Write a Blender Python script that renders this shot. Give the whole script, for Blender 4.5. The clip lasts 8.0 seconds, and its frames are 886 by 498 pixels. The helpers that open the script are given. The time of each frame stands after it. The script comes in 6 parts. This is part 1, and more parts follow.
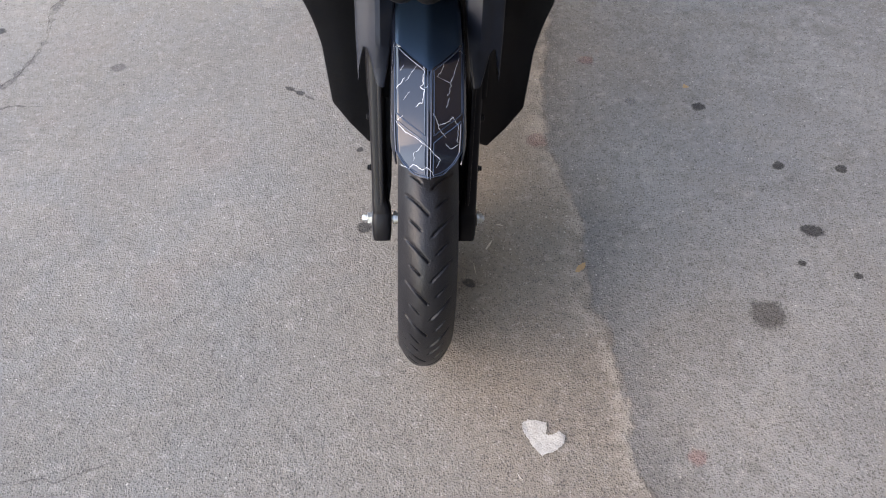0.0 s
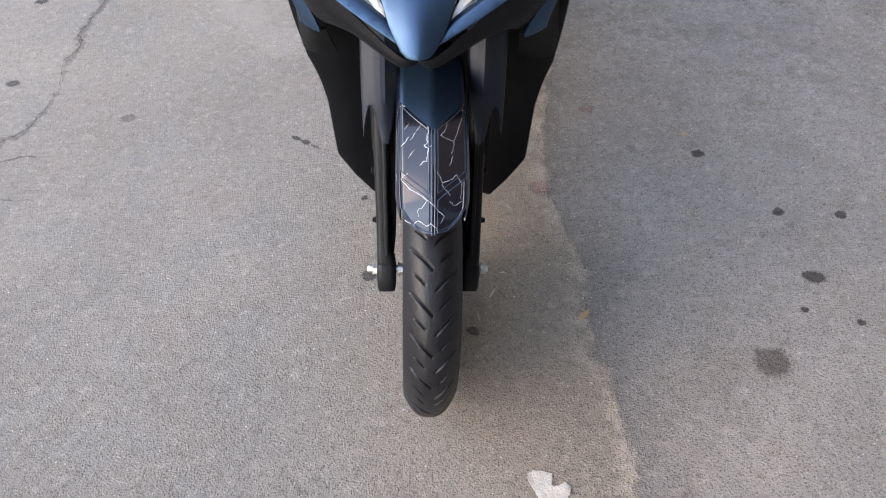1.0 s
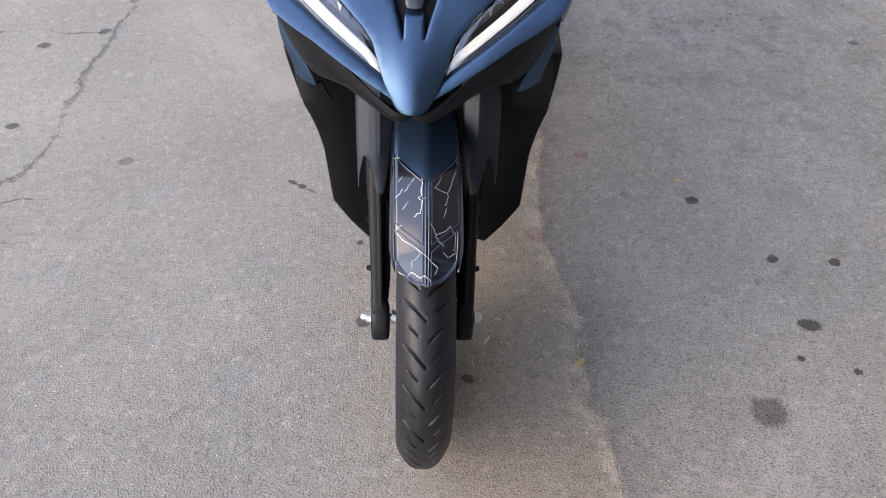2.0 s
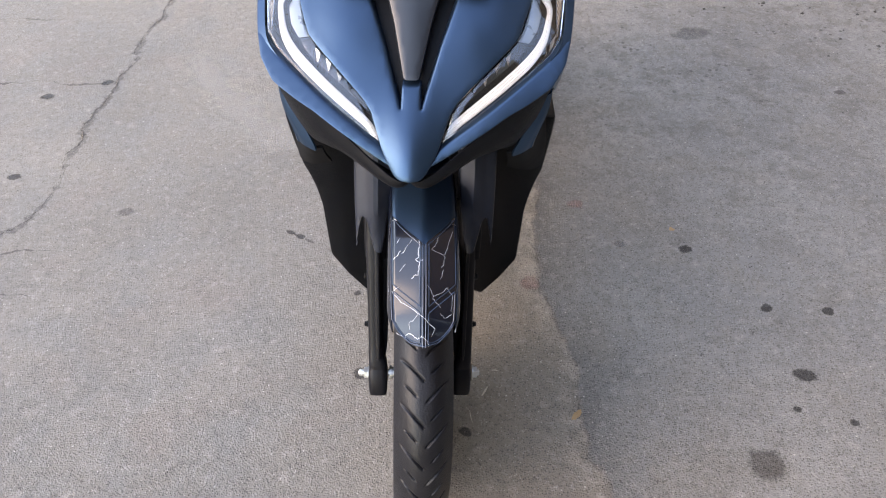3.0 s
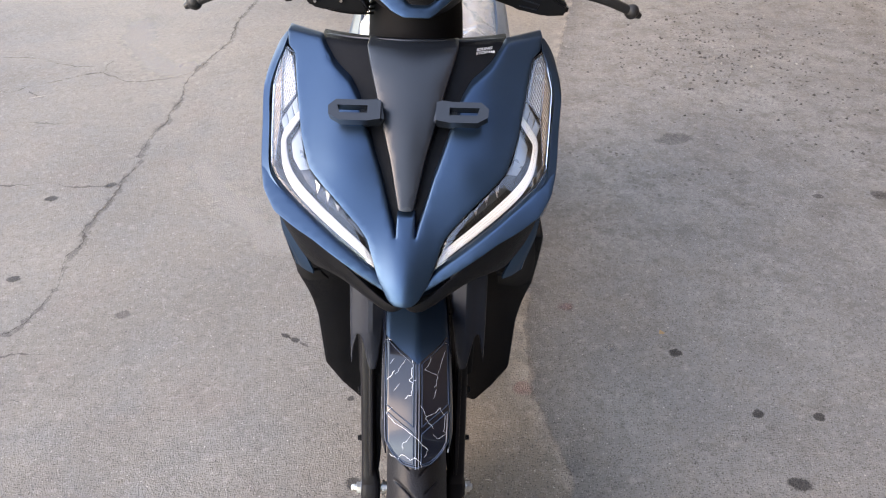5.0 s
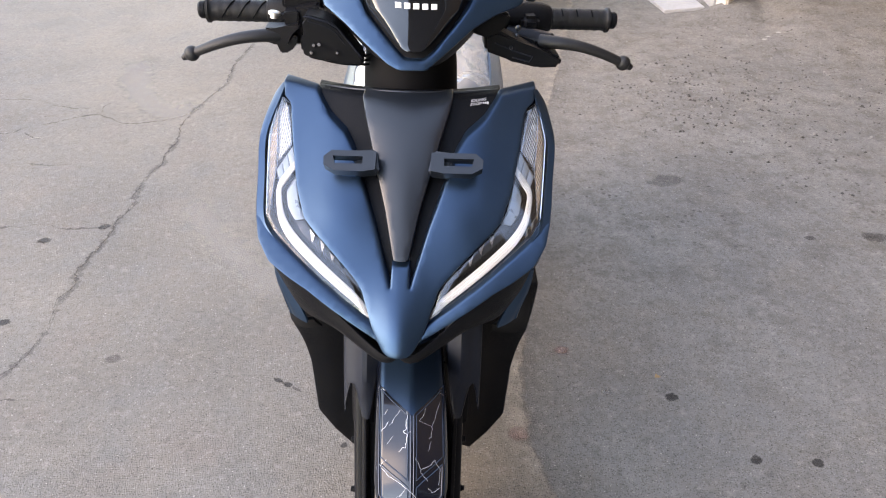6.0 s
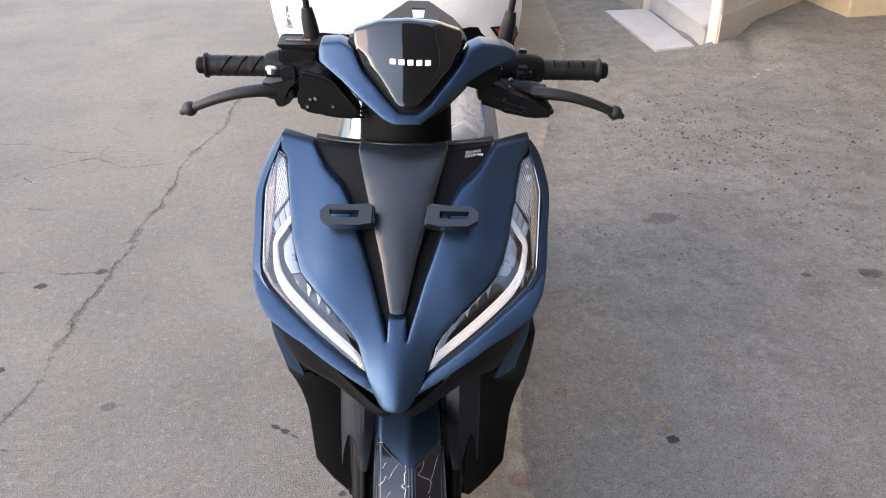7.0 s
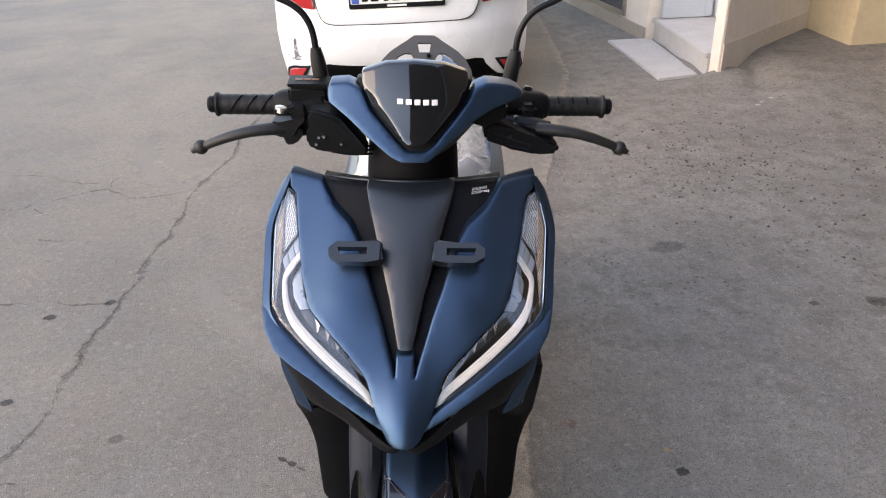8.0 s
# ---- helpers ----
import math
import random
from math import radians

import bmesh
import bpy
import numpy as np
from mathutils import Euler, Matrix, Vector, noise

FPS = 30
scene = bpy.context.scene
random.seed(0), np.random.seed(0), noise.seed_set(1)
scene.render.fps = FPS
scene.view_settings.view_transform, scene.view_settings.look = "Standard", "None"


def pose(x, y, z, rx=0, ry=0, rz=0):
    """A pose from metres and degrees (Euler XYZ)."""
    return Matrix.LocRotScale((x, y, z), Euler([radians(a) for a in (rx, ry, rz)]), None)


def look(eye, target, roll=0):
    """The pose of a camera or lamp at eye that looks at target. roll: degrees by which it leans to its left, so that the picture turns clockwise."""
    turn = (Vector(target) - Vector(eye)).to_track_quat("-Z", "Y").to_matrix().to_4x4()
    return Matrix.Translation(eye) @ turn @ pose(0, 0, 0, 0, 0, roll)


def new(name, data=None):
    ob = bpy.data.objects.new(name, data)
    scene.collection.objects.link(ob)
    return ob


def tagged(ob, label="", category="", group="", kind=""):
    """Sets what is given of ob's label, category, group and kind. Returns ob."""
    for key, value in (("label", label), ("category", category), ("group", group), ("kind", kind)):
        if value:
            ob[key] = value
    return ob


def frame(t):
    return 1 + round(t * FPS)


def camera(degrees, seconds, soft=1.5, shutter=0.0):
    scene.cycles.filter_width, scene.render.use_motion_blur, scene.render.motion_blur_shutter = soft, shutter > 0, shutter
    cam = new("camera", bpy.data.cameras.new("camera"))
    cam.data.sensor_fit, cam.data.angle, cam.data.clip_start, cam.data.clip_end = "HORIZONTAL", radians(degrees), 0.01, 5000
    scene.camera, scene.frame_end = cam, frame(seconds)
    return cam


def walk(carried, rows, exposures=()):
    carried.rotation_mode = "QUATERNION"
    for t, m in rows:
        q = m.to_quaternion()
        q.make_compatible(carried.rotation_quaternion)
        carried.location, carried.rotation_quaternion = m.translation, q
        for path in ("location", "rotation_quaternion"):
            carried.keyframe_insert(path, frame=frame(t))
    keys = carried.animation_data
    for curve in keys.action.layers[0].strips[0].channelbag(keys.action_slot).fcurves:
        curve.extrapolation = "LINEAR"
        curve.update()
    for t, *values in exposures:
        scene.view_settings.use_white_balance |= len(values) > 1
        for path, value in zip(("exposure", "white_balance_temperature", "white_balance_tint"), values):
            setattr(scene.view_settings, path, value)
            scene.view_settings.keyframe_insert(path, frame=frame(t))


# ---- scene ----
cam = camera(65.8, 8.0, 1.1)
PATH = [
    (0, (0.051, -0.749, 1.181), (-0.017, 0.431, -0.433), -3.6),
    (0.5, (0.05, -0.742, 1.193), (-0.024, 0.481, -0.388), -3.7),
    (1, (0.051, -0.738, 1.207), (-0.025, 0.526, -0.341), -4.0),
    (1.5, (0.056, -0.729, 1.214), (-0.018, 0.571, -0.304), -3.7),
    (2.8, (0.055, -0.712, 1.242), (0.003, 0.7, -0.173), -2.6),
    (3, (0.057, -0.709, 1.253), (0.004, 0.714, -0.151), -3.0),
    (3.5, (0.056, -0.707, 1.267), (0.008, 0.76, -0.092), -2.7),
    (4, (0.058, -0.703, 1.282), (0.015, 0.81, -0.026), -2.7),
    (4.5, (0.058, -0.7, 1.295), (0.03, 0.854, 0.037), -2.4),
    (4.7, (0.061, -0.702, 1.304), (0.03, 0.865, 0.061), -2.4),
    (5.8, (0.059, -0.691, 1.322), (0.049, 0.946, 0.173), -1.9),
    (6, (0.06, -0.689, 1.326), (0.053, 0.959, 0.194), -1.9),
    (6.5, (0.062, -0.685, 1.337), (0.062, 0.992, 0.246), -2.0),
    (7, (0.063, -0.679, 1.347), (0.066, 1.025, 0.298), -2.4),
    (7.5, (0.063, -0.674, 1.356), (0.063, 1.051, 0.344), -2.5),
    (8, (0.062, -0.68, 1.364), (0.051, 1.062, 0.381), -2.9),
]
walk(cam, [(t, look(eye, target, roll)) for t, eye, target, roll in PATH], [(0.0, 2.61, 10000, 20), (2.5, 2.67, 10300, 21), (6.2, 2.61, 10700, 22), (7.0, 2.42, 10700, 22), (8.0, 2.12, 10900, 22)])

# ---- world and light ----
world = bpy.data.worlds.new("world")
scene.world = world
world.use_nodes = True
wn = world.node_tree
sky = wn.nodes.new("ShaderNodeTexSky")
sky.sky_type = "NISHITA"
sky.sun_disc = False
sky.sun_elevation, sky.sun_rotation = radians(26.0), radians(248.0)
sky.air_density, sky.dust_density, sky.ozone_density = 1.0, 0.3, 3.0
wn.links.new(sky.outputs["Color"], wn.nodes["Background"].inputs["Color"])
wn.nodes["Background"].inputs["Strength"].default_value = 0.232
sun = new("sun", bpy.data.lights.new("sun", "SUN"))
sun.data.energy, sun.data.angle, sun.data.color = 0.38, radians(52), (1.0, 0.90, 0.77)
sun.matrix_world = look((-4.17, -1.68, 2.19), (0, 0, 0))


# ---- materials ----
def mat(name, base, rough=0.5, metal=0.0, spots=None, scale=40.0, amount=0.5, bump=0.0, bscale=400.0, coat=0.0, rvar=0.08, spec=0.5):
    """Principled material with a second colour in noise at two scales and a fine relief."""
    m = bpy.data.materials.new(name)
    m.use_nodes = True
    t = m.node_tree
    b = t.nodes["Principled BSDF"]
    b.inputs["Metallic"].default_value = metal
    b.inputs["Coat Weight"].default_value = coat
    b.inputs["Specular IOR Level"].default_value = spec
    b.inputs["Coat Roughness"].default_value = 0.08
    co = t.nodes.new("ShaderNodeTexCoord")
    n1 = t.nodes.new("ShaderNodeTexNoise")
    n1.inputs["Scale"].default_value, n1.inputs["Detail"].default_value = scale, 6.0
    n2 = t.nodes.new("ShaderNodeTexNoise")
    n2.inputs["Scale"].default_value, n2.inputs["Detail"].default_value = scale * 9, 3.0
    for n in (n1, n2):
        t.links.new(co.outputs["Object"], n.inputs["Vector"])
    add = t.nodes.new("ShaderNodeMath")
    add.operation = "MULTIPLY"
    t.links.new(n1.outputs["Fac"], add.inputs[0])
    t.links.new(n2.outputs["Fac"], add.inputs[1])
    ramp = t.nodes.new("ShaderNodeMapRange")
    ramp.inputs["From Min"].default_value, ramp.inputs["From Max"].default_value = 0.12, 0.42
    ramp.inputs["To Max"].default_value = amount
    t.links.new(add.outputs[0], ramp.inputs["Value"])
    mix = t.nodes.new("ShaderNodeMix")
    mix.data_type = "RGBA"
    spots = spots or tuple(min(1.0, c * 1.35) for c in base)
    mix.inputs[6].default_value, mix.inputs[7].default_value = (*base, 1), (*spots, 1)
    t.links.new(ramp.outputs[0], mix.inputs[0])
    t.links.new(mix.outputs[2], b.inputs["Base Color"])
    rr = t.nodes.new("ShaderNodeMapRange")
    rr.inputs["To Min"].default_value, rr.inputs["To Max"].default_value = max(0.02, rough - rvar), min(1, rough + rvar)
    t.links.new(n1.outputs["Fac"], rr.inputs["Value"])
    t.links.new(rr.outputs[0], b.inputs["Roughness"])
    if bump:
        n3 = t.nodes.new("ShaderNodeTexNoise")
        n3.inputs["Scale"].default_value, n3.inputs["Detail"].default_value = bscale, 2.0
        t.links.new(co.outputs["Object"], n3.inputs["Vector"])
        bp = t.nodes.new("ShaderNodeBump")
        bp.inputs["Strength"].default_value, bp.inputs["Distance"].default_value = bump, 0.002
        t.links.new(n3.outputs["Fac"], bp.inputs["Height"])
        t.links.new(bp.outputs[0], b.inputs["Normal"])
    return m


def glass(name, tint=(1, 1, 1), rough=0.0, ior=1.45):
    m = bpy.data.materials.new(name)
    m.use_nodes = True
    b = m.node_tree.nodes["Principled BSDF"]
    b.inputs["Base Color"].default_value = (*tint, 1)
    b.inputs["Transmission Weight"].default_value = 1.0
    b.inputs["Roughness"].default_value, b.inputs["IOR"].default_value = rough, ior
    return m


BLUE = mat("matte_blue_paint", (0.032, 0.070, 0.122), 0.34, 0.85, (0.036, 0.076, 0.132), 6, 0.5, 0.06, 1500, 0.0, 0.04)
COVER = mat("dark_grey_fork_plastic", (0.017, 0.021, 0.030), 0.40, 0.2, (0.021, 0.025, 0.035), 12, 0.6, 0.12, 1200, spec=0.22)
HATCH = mat("hatched_reflector", (0.42, 0.45, 0.48), 0.25, 0.6, (0.55, 0.58, 0.60), 30, 0.7)
INSIDE = mat("pale_inner_paint", (0.66, 0.69, 0.71), 0.6, 0.0, (0.58, 0.60, 0.62), 2, 0.6)
GREY = mat("satin_dark_grey_plastic", (0.010, 0.014, 0.020), 0.32, 0.0, (0.011, 0.015, 0.021), 12, 0.6, 0.06, 1200, spec=0.66)
BLACK = mat("textured_black_plastic", (0.0042, 0.0048, 0.0068), 0.45, 0.0, (0.009, 0.009, 0.009), 20, 0.6, 0.3, 1500, spec=0.12)
DEEP = mat("recess_black_plastic", (0.004, 0.004, 0.005), 0.7, 0.0, (0.005, 0.005, 0.005), 20, 0.5, spec=0.1)
FRAME = mat("gloss_dark_blue_bead", (0.030, 0.048, 0.078), 0.16, 0.3, (0.035, 0.055, 0.088), 20, 0.5, rvar=0.03, spec=0.6)
GLOSS = mat("gloss_black_plastic", (0.006, 0.007, 0.009), 0.05, 0.0, (0.008, 0.009, 0.011), 8, 0.5, rvar=0.02, spec=0.9)
PRINTFILM = mat("gloss_dark_film", (0.004, 0.006, 0.012), 0.10, 0.0, (0.005, 0.007, 0.013), 8, 0.5, rvar=0.02, spec=0.72)
RUBBER = mat("tyre_rubber", (0.005, 0.005, 0.007), 0.44, 0.0, (0.036, 0.036, 0.038), 34, 0.24, 0.25, 420, spec=0.32)
GRIP = mat("grip_rubber", (0.007, 0.007, 0.008), 0.5, 0.0, (0.013, 0.013, 0.013), 60, 0.5, 0.3, 1800, spec=0.3)
CAST = mat("black_cast_metal", (0.008, 0.008, 0.010), 0.36, 0.1, (0.012, 0.012, 0.014), 40, 0.5, 0.15, 900, spec=0.22)
STEEL = mat("zinc_steel", (0.60, 0.60, 0.58), 0.38, 0.9, (0.45, 0.44, 0.42), 120, 0.6)
CHROME = mat("reflector_chrome", (0.50, 0.51, 0.53), 0.22, 1.0, (0.6, 0.6, 0.62), 60, 0.5)
AMBER = mat("amber_reflector", (0.27, 0.20, 0.15), 0.25, 0.3, (0.40, 0.34, 0.28), 110, 0.9)
SKIRTING = mat("dull_beige_render", (0.42, 0.36, 0.30), 0.85, 0.0, (0.32, 0.27, 0.22), 3, 0.7, 0.5, 120)
SKIRTING_PALE = mat("pale_plaster_course", (0.66, 0.58, 0.50), 0.85, 0.0, (0.54, 0.46, 0.39), 2.4, 0.8, 0.5, 140)
PRINT = mat("faded_warning_print", (0.22, 0.09, 0.05), 0.6, 0.0, (0.3, 0.18, 0.12), 120, 0.8)
RAIL = mat("grey_rail_plastic", (0.048, 0.050, 0.056), 0.5, 0.0, (0.060, 0.062, 0.068), 30, 0.6, 0.3, 900)
# brick darkened in its own colour, standing for walls that lie in shade
BRICK = mat("brown_brick_darkened_for_shade", (0.070, 0.052, 0.040), 0.85, 0.0, (0.040, 0.030, 0.024), 1.2, 0.8, 0.5, 60)
GUIDE = mat("white_light_guide", (0.66, 0.68, 0.70), 0.2, 0.0, (0.56, 0.58, 0.60), 50, 0.5)
SILVER = mat("smooth_silvered_plastic", (0.26, 0.31, 0.36), 0.3, 0.5, (0.22, 0.27, 0.32), 40, 0.5)
DARKSILVER = mat("dark_silvered_plastic", (0.040, 0.046, 0.054), 0.18, 0.4, (0.034, 0.040, 0.048), 40, 0.5)
LEVER = mat("matte_black_lever_paint", (0.013, 0.013, 0.014), 0.5, 0.0, (0.020, 0.020, 0.021), 50, 0.6, 0.2, 900, spec=0.4)
LENS = glass("clear_lamp_lens", (0.98, 0.99, 1.0), 0.0, 1.585)
WHITE = mat("white_print", (0.80, 0.80, 0.80), 0.5, 0.0, (0.7, 0.7, 0.7), 90, 0.4)
CRACKLE = mat("pale_crackle_print", (0.50, 0.52, 0.55), 0.4, 0.0, (0.40, 0.42, 0.45), 90, 0.5)
CARWHITE = mat("white_car_paint", (0.74, 0.745, 0.76), 0.28, 0.0, (0.68, 0.685, 0.70), 3, 0.5, coat=0.7, rvar=0.05)
FILM = glass("clear_plastic_film", (0.95, 0.96, 0.97), 0.15, 1.3)
FILM.node_tree.nodes["Principled BSDF"].inputs["Transmission Weight"].default_value = 0.72
RED = mat("red_lamp_plastic", (0.36, 0.010, 0.012), 0.15, 0.0, (0.42, 0.02, 0.02), 60, 0.5, coat=0.8)
PLASTER = mat("cream_plaster", (0.76, 0.69, 0.62), 0.85, 0.0, (0.68, 0.58, 0.49), 1.6, 0.8, 0.5, 160)
STONE = mat("tan_stone_cladding", (0.56, 0.45, 0.30), 0.75, 0.0, (0.46, 0.35, 0.23), 2.5, 0.8, 0.5, 120)
MARBLE = mat("pale_marble", (0.50, 0.485, 0.47), 0.45, 0.0, (0.37, 0.35, 0.34), 5, 0.7, 0.25, 150)
DOORMAT = mat("pale_blue_door_paint", (0.46, 0.50, 0.54), 0.5, 0.0, (0.40, 0.43, 0.46), 4, 0.6)


def fine_hatch(m, scale, strength):
    """Small crossed ribs pressed into a moulding."""
    t = m.node_tree
    co = t.nodes.new("ShaderNodeTexCoord")
    mul = t.nodes.new("ShaderNodeMath")
    mul.operation = "ADD"
    for i, turn in enumerate((35, -35)):
        mp = t.nodes.new("ShaderNodeMapping")
        mp.inputs["Rotation"].default_value = (0, radians(turn), 0)
        wv = t.nodes.new("ShaderNodeTexWave")
        wv.bands_direction = "X"
        wv.inputs["Scale"].default_value = scale
        t.links.new(co.outputs["Object"], mp.inputs["Vector"])
        t.links.new(mp.outputs[0], wv.inputs["Vector"])
        t.links.new(wv.outputs["Fac"], mul.inputs[i])
    bp = t.nodes.new("ShaderNodeBump")
    bp.inputs["Strength"].default_value, bp.inputs["Distance"].default_value = strength, 0.0012
    t.links.new(mul.outputs[0], bp.inputs["Height"])
    b = t.nodes["Principled BSDF"]
    t.links.new(bp.outputs[0], b.inputs["Normal"])
    old = b.inputs["Base Color"].links[0].from_socket
    shade = t.nodes.new("ShaderNodeMapRange")
    shade.inputs["From Min"].default_value, shade.inputs["From Max"].default_value = 0.5, 1.5
    shade.inputs["To Min"].default_value, shade.inputs["To Max"].default_value = 0.55, 1.3
    t.links.new(mul.outputs[0], shade.inputs["Value"])
    mx = t.nodes.new("ShaderNodeMix")
    mx.data_type, mx.blend_type = "RGBA", "MULTIPLY"
    mx.inputs[0].default_value = 1.0
    t.links.new(old, mx.inputs[6])
    t.links.new(shade.outputs[0], mx.inputs[7])
    t.links.new(mx.outputs[2], b.inputs["Base Color"])


fine_hatch(HATCH, 110, 0.7)
fine_hatch(AMBER, 115, 0.5)


def asphalt():
    m = bpy.data.materials.new("worn_asphalt")
    m.use_nodes = True
    t = m.node_tree
    N, K = t.nodes, t.links
    b = N["Principled BSDF"]
    co = N.new("ShaderNodeTexCoord")

    def noise_at(scale, detail=4.0, rough=0.55):
        n = N.new("ShaderNodeTexNoise")
        n.inputs["Scale"].default_value, n.inputs["Detail"].default_value, n.inputs["Roughness"].default_value = scale, detail, rough
        K.new(co.outputs["Object"], n.inputs["Vector"])
        return n.outputs["Fac"]

    def rng(v, a, c, lo=0.0, hi=1.0):
        r = N.new("ShaderNodeMapRange")
        for k, x in zip(("From Min", "From Max", "To Min", "To Max"), (a, c, lo, hi)):
            r.inputs[k].default_value = x
        K.new(v, r.inputs["Value"])
        return r.outputs[0]

    def mixc(f, a, c):
        x = N.new("ShaderNodeMix")
        x.data_type = "RGBA"
        for sock, v in ((x.inputs[0], f), (x.inputs[6], a), (x.inputs[7], c)):
            if isinstance(v, tuple):
                sock.default_value = (*v, 1)
            elif isinstance(v, float):
                sock.default_value = v
            else:
                K.new(v, sock)
        return x.outputs[2]

    def op(kind, a, c):
        x = N.new("ShaderNodeMath")
        x.operation = kind
        for sock, v in zip(x.inputs, (a, c)):
            if isinstance(v, float):
                sock.default_value = v
            else:
                K.new(v, sock)
        return x.outputs[0]

    def cells(scale, lo, hi, size):
        """Single chips of stone: cells picked by chance, cut to round pieces."""
        v = N.new("ShaderNodeTexVoronoi")
        v.inputs["Scale"].default_value, v.inputs["Randomness"].default_value = scale, 1.0
        K.new(co.outputs["Object"], v.inputs["Vector"])
        q = N.new("ShaderNodeSeparateColor")
        K.new(v.outputs["Color"], q.inputs[0])
        return op("MULTIPLY", rng(q.outputs[0], lo, hi), rng(v.outputs["Distance"], size, size * 0.6)), v.outputs["Distance"], q.outputs[1]

    side = N.new("ShaderNodeAttribute")
    side.attribute_name = "seam"
    xyz = N.new("ShaderNodeSeparateXYZ")
    K.new(co.outputs["Object"], xyz.inputs[0])
    ragged = op("ADD", side.outputs["Fac"], rng(noise_at(11, 7, 0.62), 0.25, 0.75, -0.020, 0.020))
    right = rng(ragged, -0.005, 0.008)
    on_left = op("SUBTRACT", 1.0, right)
    dust = op("MULTIPLY", rng(ragged, -0.70, -0.22), rng(noise_at(3.2, 5), 0.28, 0.55, 0.55, 1.0))
    dust = op("MULTIPLY", op("MULTIPLY", dust, on_left), rng(xyz.outputs["Y"], 0.7, 1.5, 1.0, 0.15))
    crumble = op("MULTIPLY", op("MULTIPLY", rng(ragged, -0.060, -0.004), on_left), rng(noise_at(16, 5), 0.42, 0.56, 0.05, 1.0))
    gutter = op("MULTIPLY", op("MULTIPLY", right, rng(ragged, 0.14, 0.0)), rng(noise_at(5, 4), 0.3, 0.6, 0.35, 1.0))
    lightchip, dist, tone = cells(300, 0.80, 0.98, 0.55)
    pit, _, _ = cells(270, 0.55, 0.85, 0.60)
    aggregate, _, _ = cells(150, 0.66, 0.88, 0.46)
    glint, _, _ = cells(110, 0.955, 0.975, 0.26)
    fleck, _, _ = cells(85, 0.82, 0.90, 0.24)
    left = mixc(rng(noise_at(1.7, 6), 0.3, 0.7), (0.161, 0.145, 0.125), (0.223, 0.199, 0.171))
    left = mixc(op("MULTIPLY", rng(noise_at(5.5, 4), 0.46, 0.64), 0.65), left, (0.178, 0.170, 0.156))
    left = mixc(op("MULTIPLY", rng(noise_at(4.1, 4), 0.54, 0.70), 0.55), left, (0.199, 0.163, 0.139))
    lane = mixc(rng(noise_at(2.3, 6), 0.3, 0.7), (0.184, 0.173, 0.158), (0.259, 0.241, 0.216))
    lane = mixc(op("MULTIPLY", rng(noise_at(6.3, 4), 0.5, 0.66), 0.5), lane, (0.229, 0.203, 0.171))
    lane = mixc(op("MULTIPLY", aggregate, 0.55), lane, (0.096, 0.089, 0.081))
    col = mixc(right, left, lane)
    col = mixc(op("MULTIPLY", dust, 0.60), col, (0.215, 0.172, 0.132))
    col = mixc(op("MULTIPLY", gutter, 0.62), col, (0.105, 0.097, 0.088))
    col = mixc(op("MULTIPLY", crumble, 0.85), col, (0.345, 0.295, 0.240))
    # pale dust, strengthened with y to put the far warm haze into the colour
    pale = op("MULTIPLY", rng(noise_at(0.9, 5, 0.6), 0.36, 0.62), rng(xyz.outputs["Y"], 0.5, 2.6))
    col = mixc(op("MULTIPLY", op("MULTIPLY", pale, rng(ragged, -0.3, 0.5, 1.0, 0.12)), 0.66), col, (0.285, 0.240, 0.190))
    rough_patch = op("MULTIPLY", rng(noise_at(9.0, 8, 0.75), 0.46, 0.60), op("MULTIPLY", right, rng(xyz.outputs["Y"], 0.1, 1.2)))
    col = mixc(op("MULTIPLY", rough_patch, 0.50), col, (0.112, 0.098, 0.083))
    col = mixc(op("MULTIPLY", rng(noise_at(2.6, 6, 0.62), 0.56, 0.70), 0.34), col, (0.144, 0.124, 0.102))
    col = mixc(op("MULTIPLY", rng(noise_at(9.0, 5), 0.60, 0.76), 0.30), col, (0.118, 0.100, 0.081))
    col = mixc(op("MULTIPLY", lightchip, 0.50), col, (0.449, 0.403, 0.345))
    col = mixc(op("MULTIPLY", pit, 0.62), col, (0.071, 0.062, 0.053))
    col = mixc(op("MULTIPLY", fleck, 0.7), col, (0.075, 0.063, 0.052))
    col = mixc(op("MULTIPLY", glint, 0.5), col, (0.621, 0.561, 0.482))
    col = mixc(op("MULTIPLY", rng(noise_at(21.0, 5, 0.65), 0.58, 0.72), 0.30), col, (0.115, 0.100, 0.085))
    col = mixc(op("MULTIPLY", rng(noise_at(17.0, 6, 0.7), 0.60, 0.74), 0.35), col, (0.36, 0.325, 0.285))
    worn = op("MULTIPLY", right, rng(xyz.outputs["Y"], 0.5, 1.6))
    hole, _, _ = cells(46, 0.68, 0.80, 0.36)
    stone, _, _ = cells(58, 0.84, 0.92, 0.26)
    col = mixc(op("MULTIPLY", op("MULTIPLY", hole, worn), op("MULTIPLY", rng(noise_at(3.4, 4), 0.44, 0.58), 0.75)), col, (0.062, 0.053, 0.045))
    col = mixc(op("MULTIPLY", op("MULTIPLY", stone, worn), 0.45), col, (0.40, 0.365, 0.32))
    col = mixc(op("MULTIPLY", rng(noise_at(46.0, 4, 0.6), 0.52, 0.68), 0.30), col, (0.092, 0.080, 0.068))
    col = mixc(op("MULTIPLY", rng(noise_at(38.0, 4, 0.6), 0.56, 0.70), 0.26), col, (0.41, 0.37, 0.325))
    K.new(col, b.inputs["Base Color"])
    K.new(rng(noise_at(30, 3), 0.3, 0.7, 0.72, 0.95), b.inputs["Roughness"])
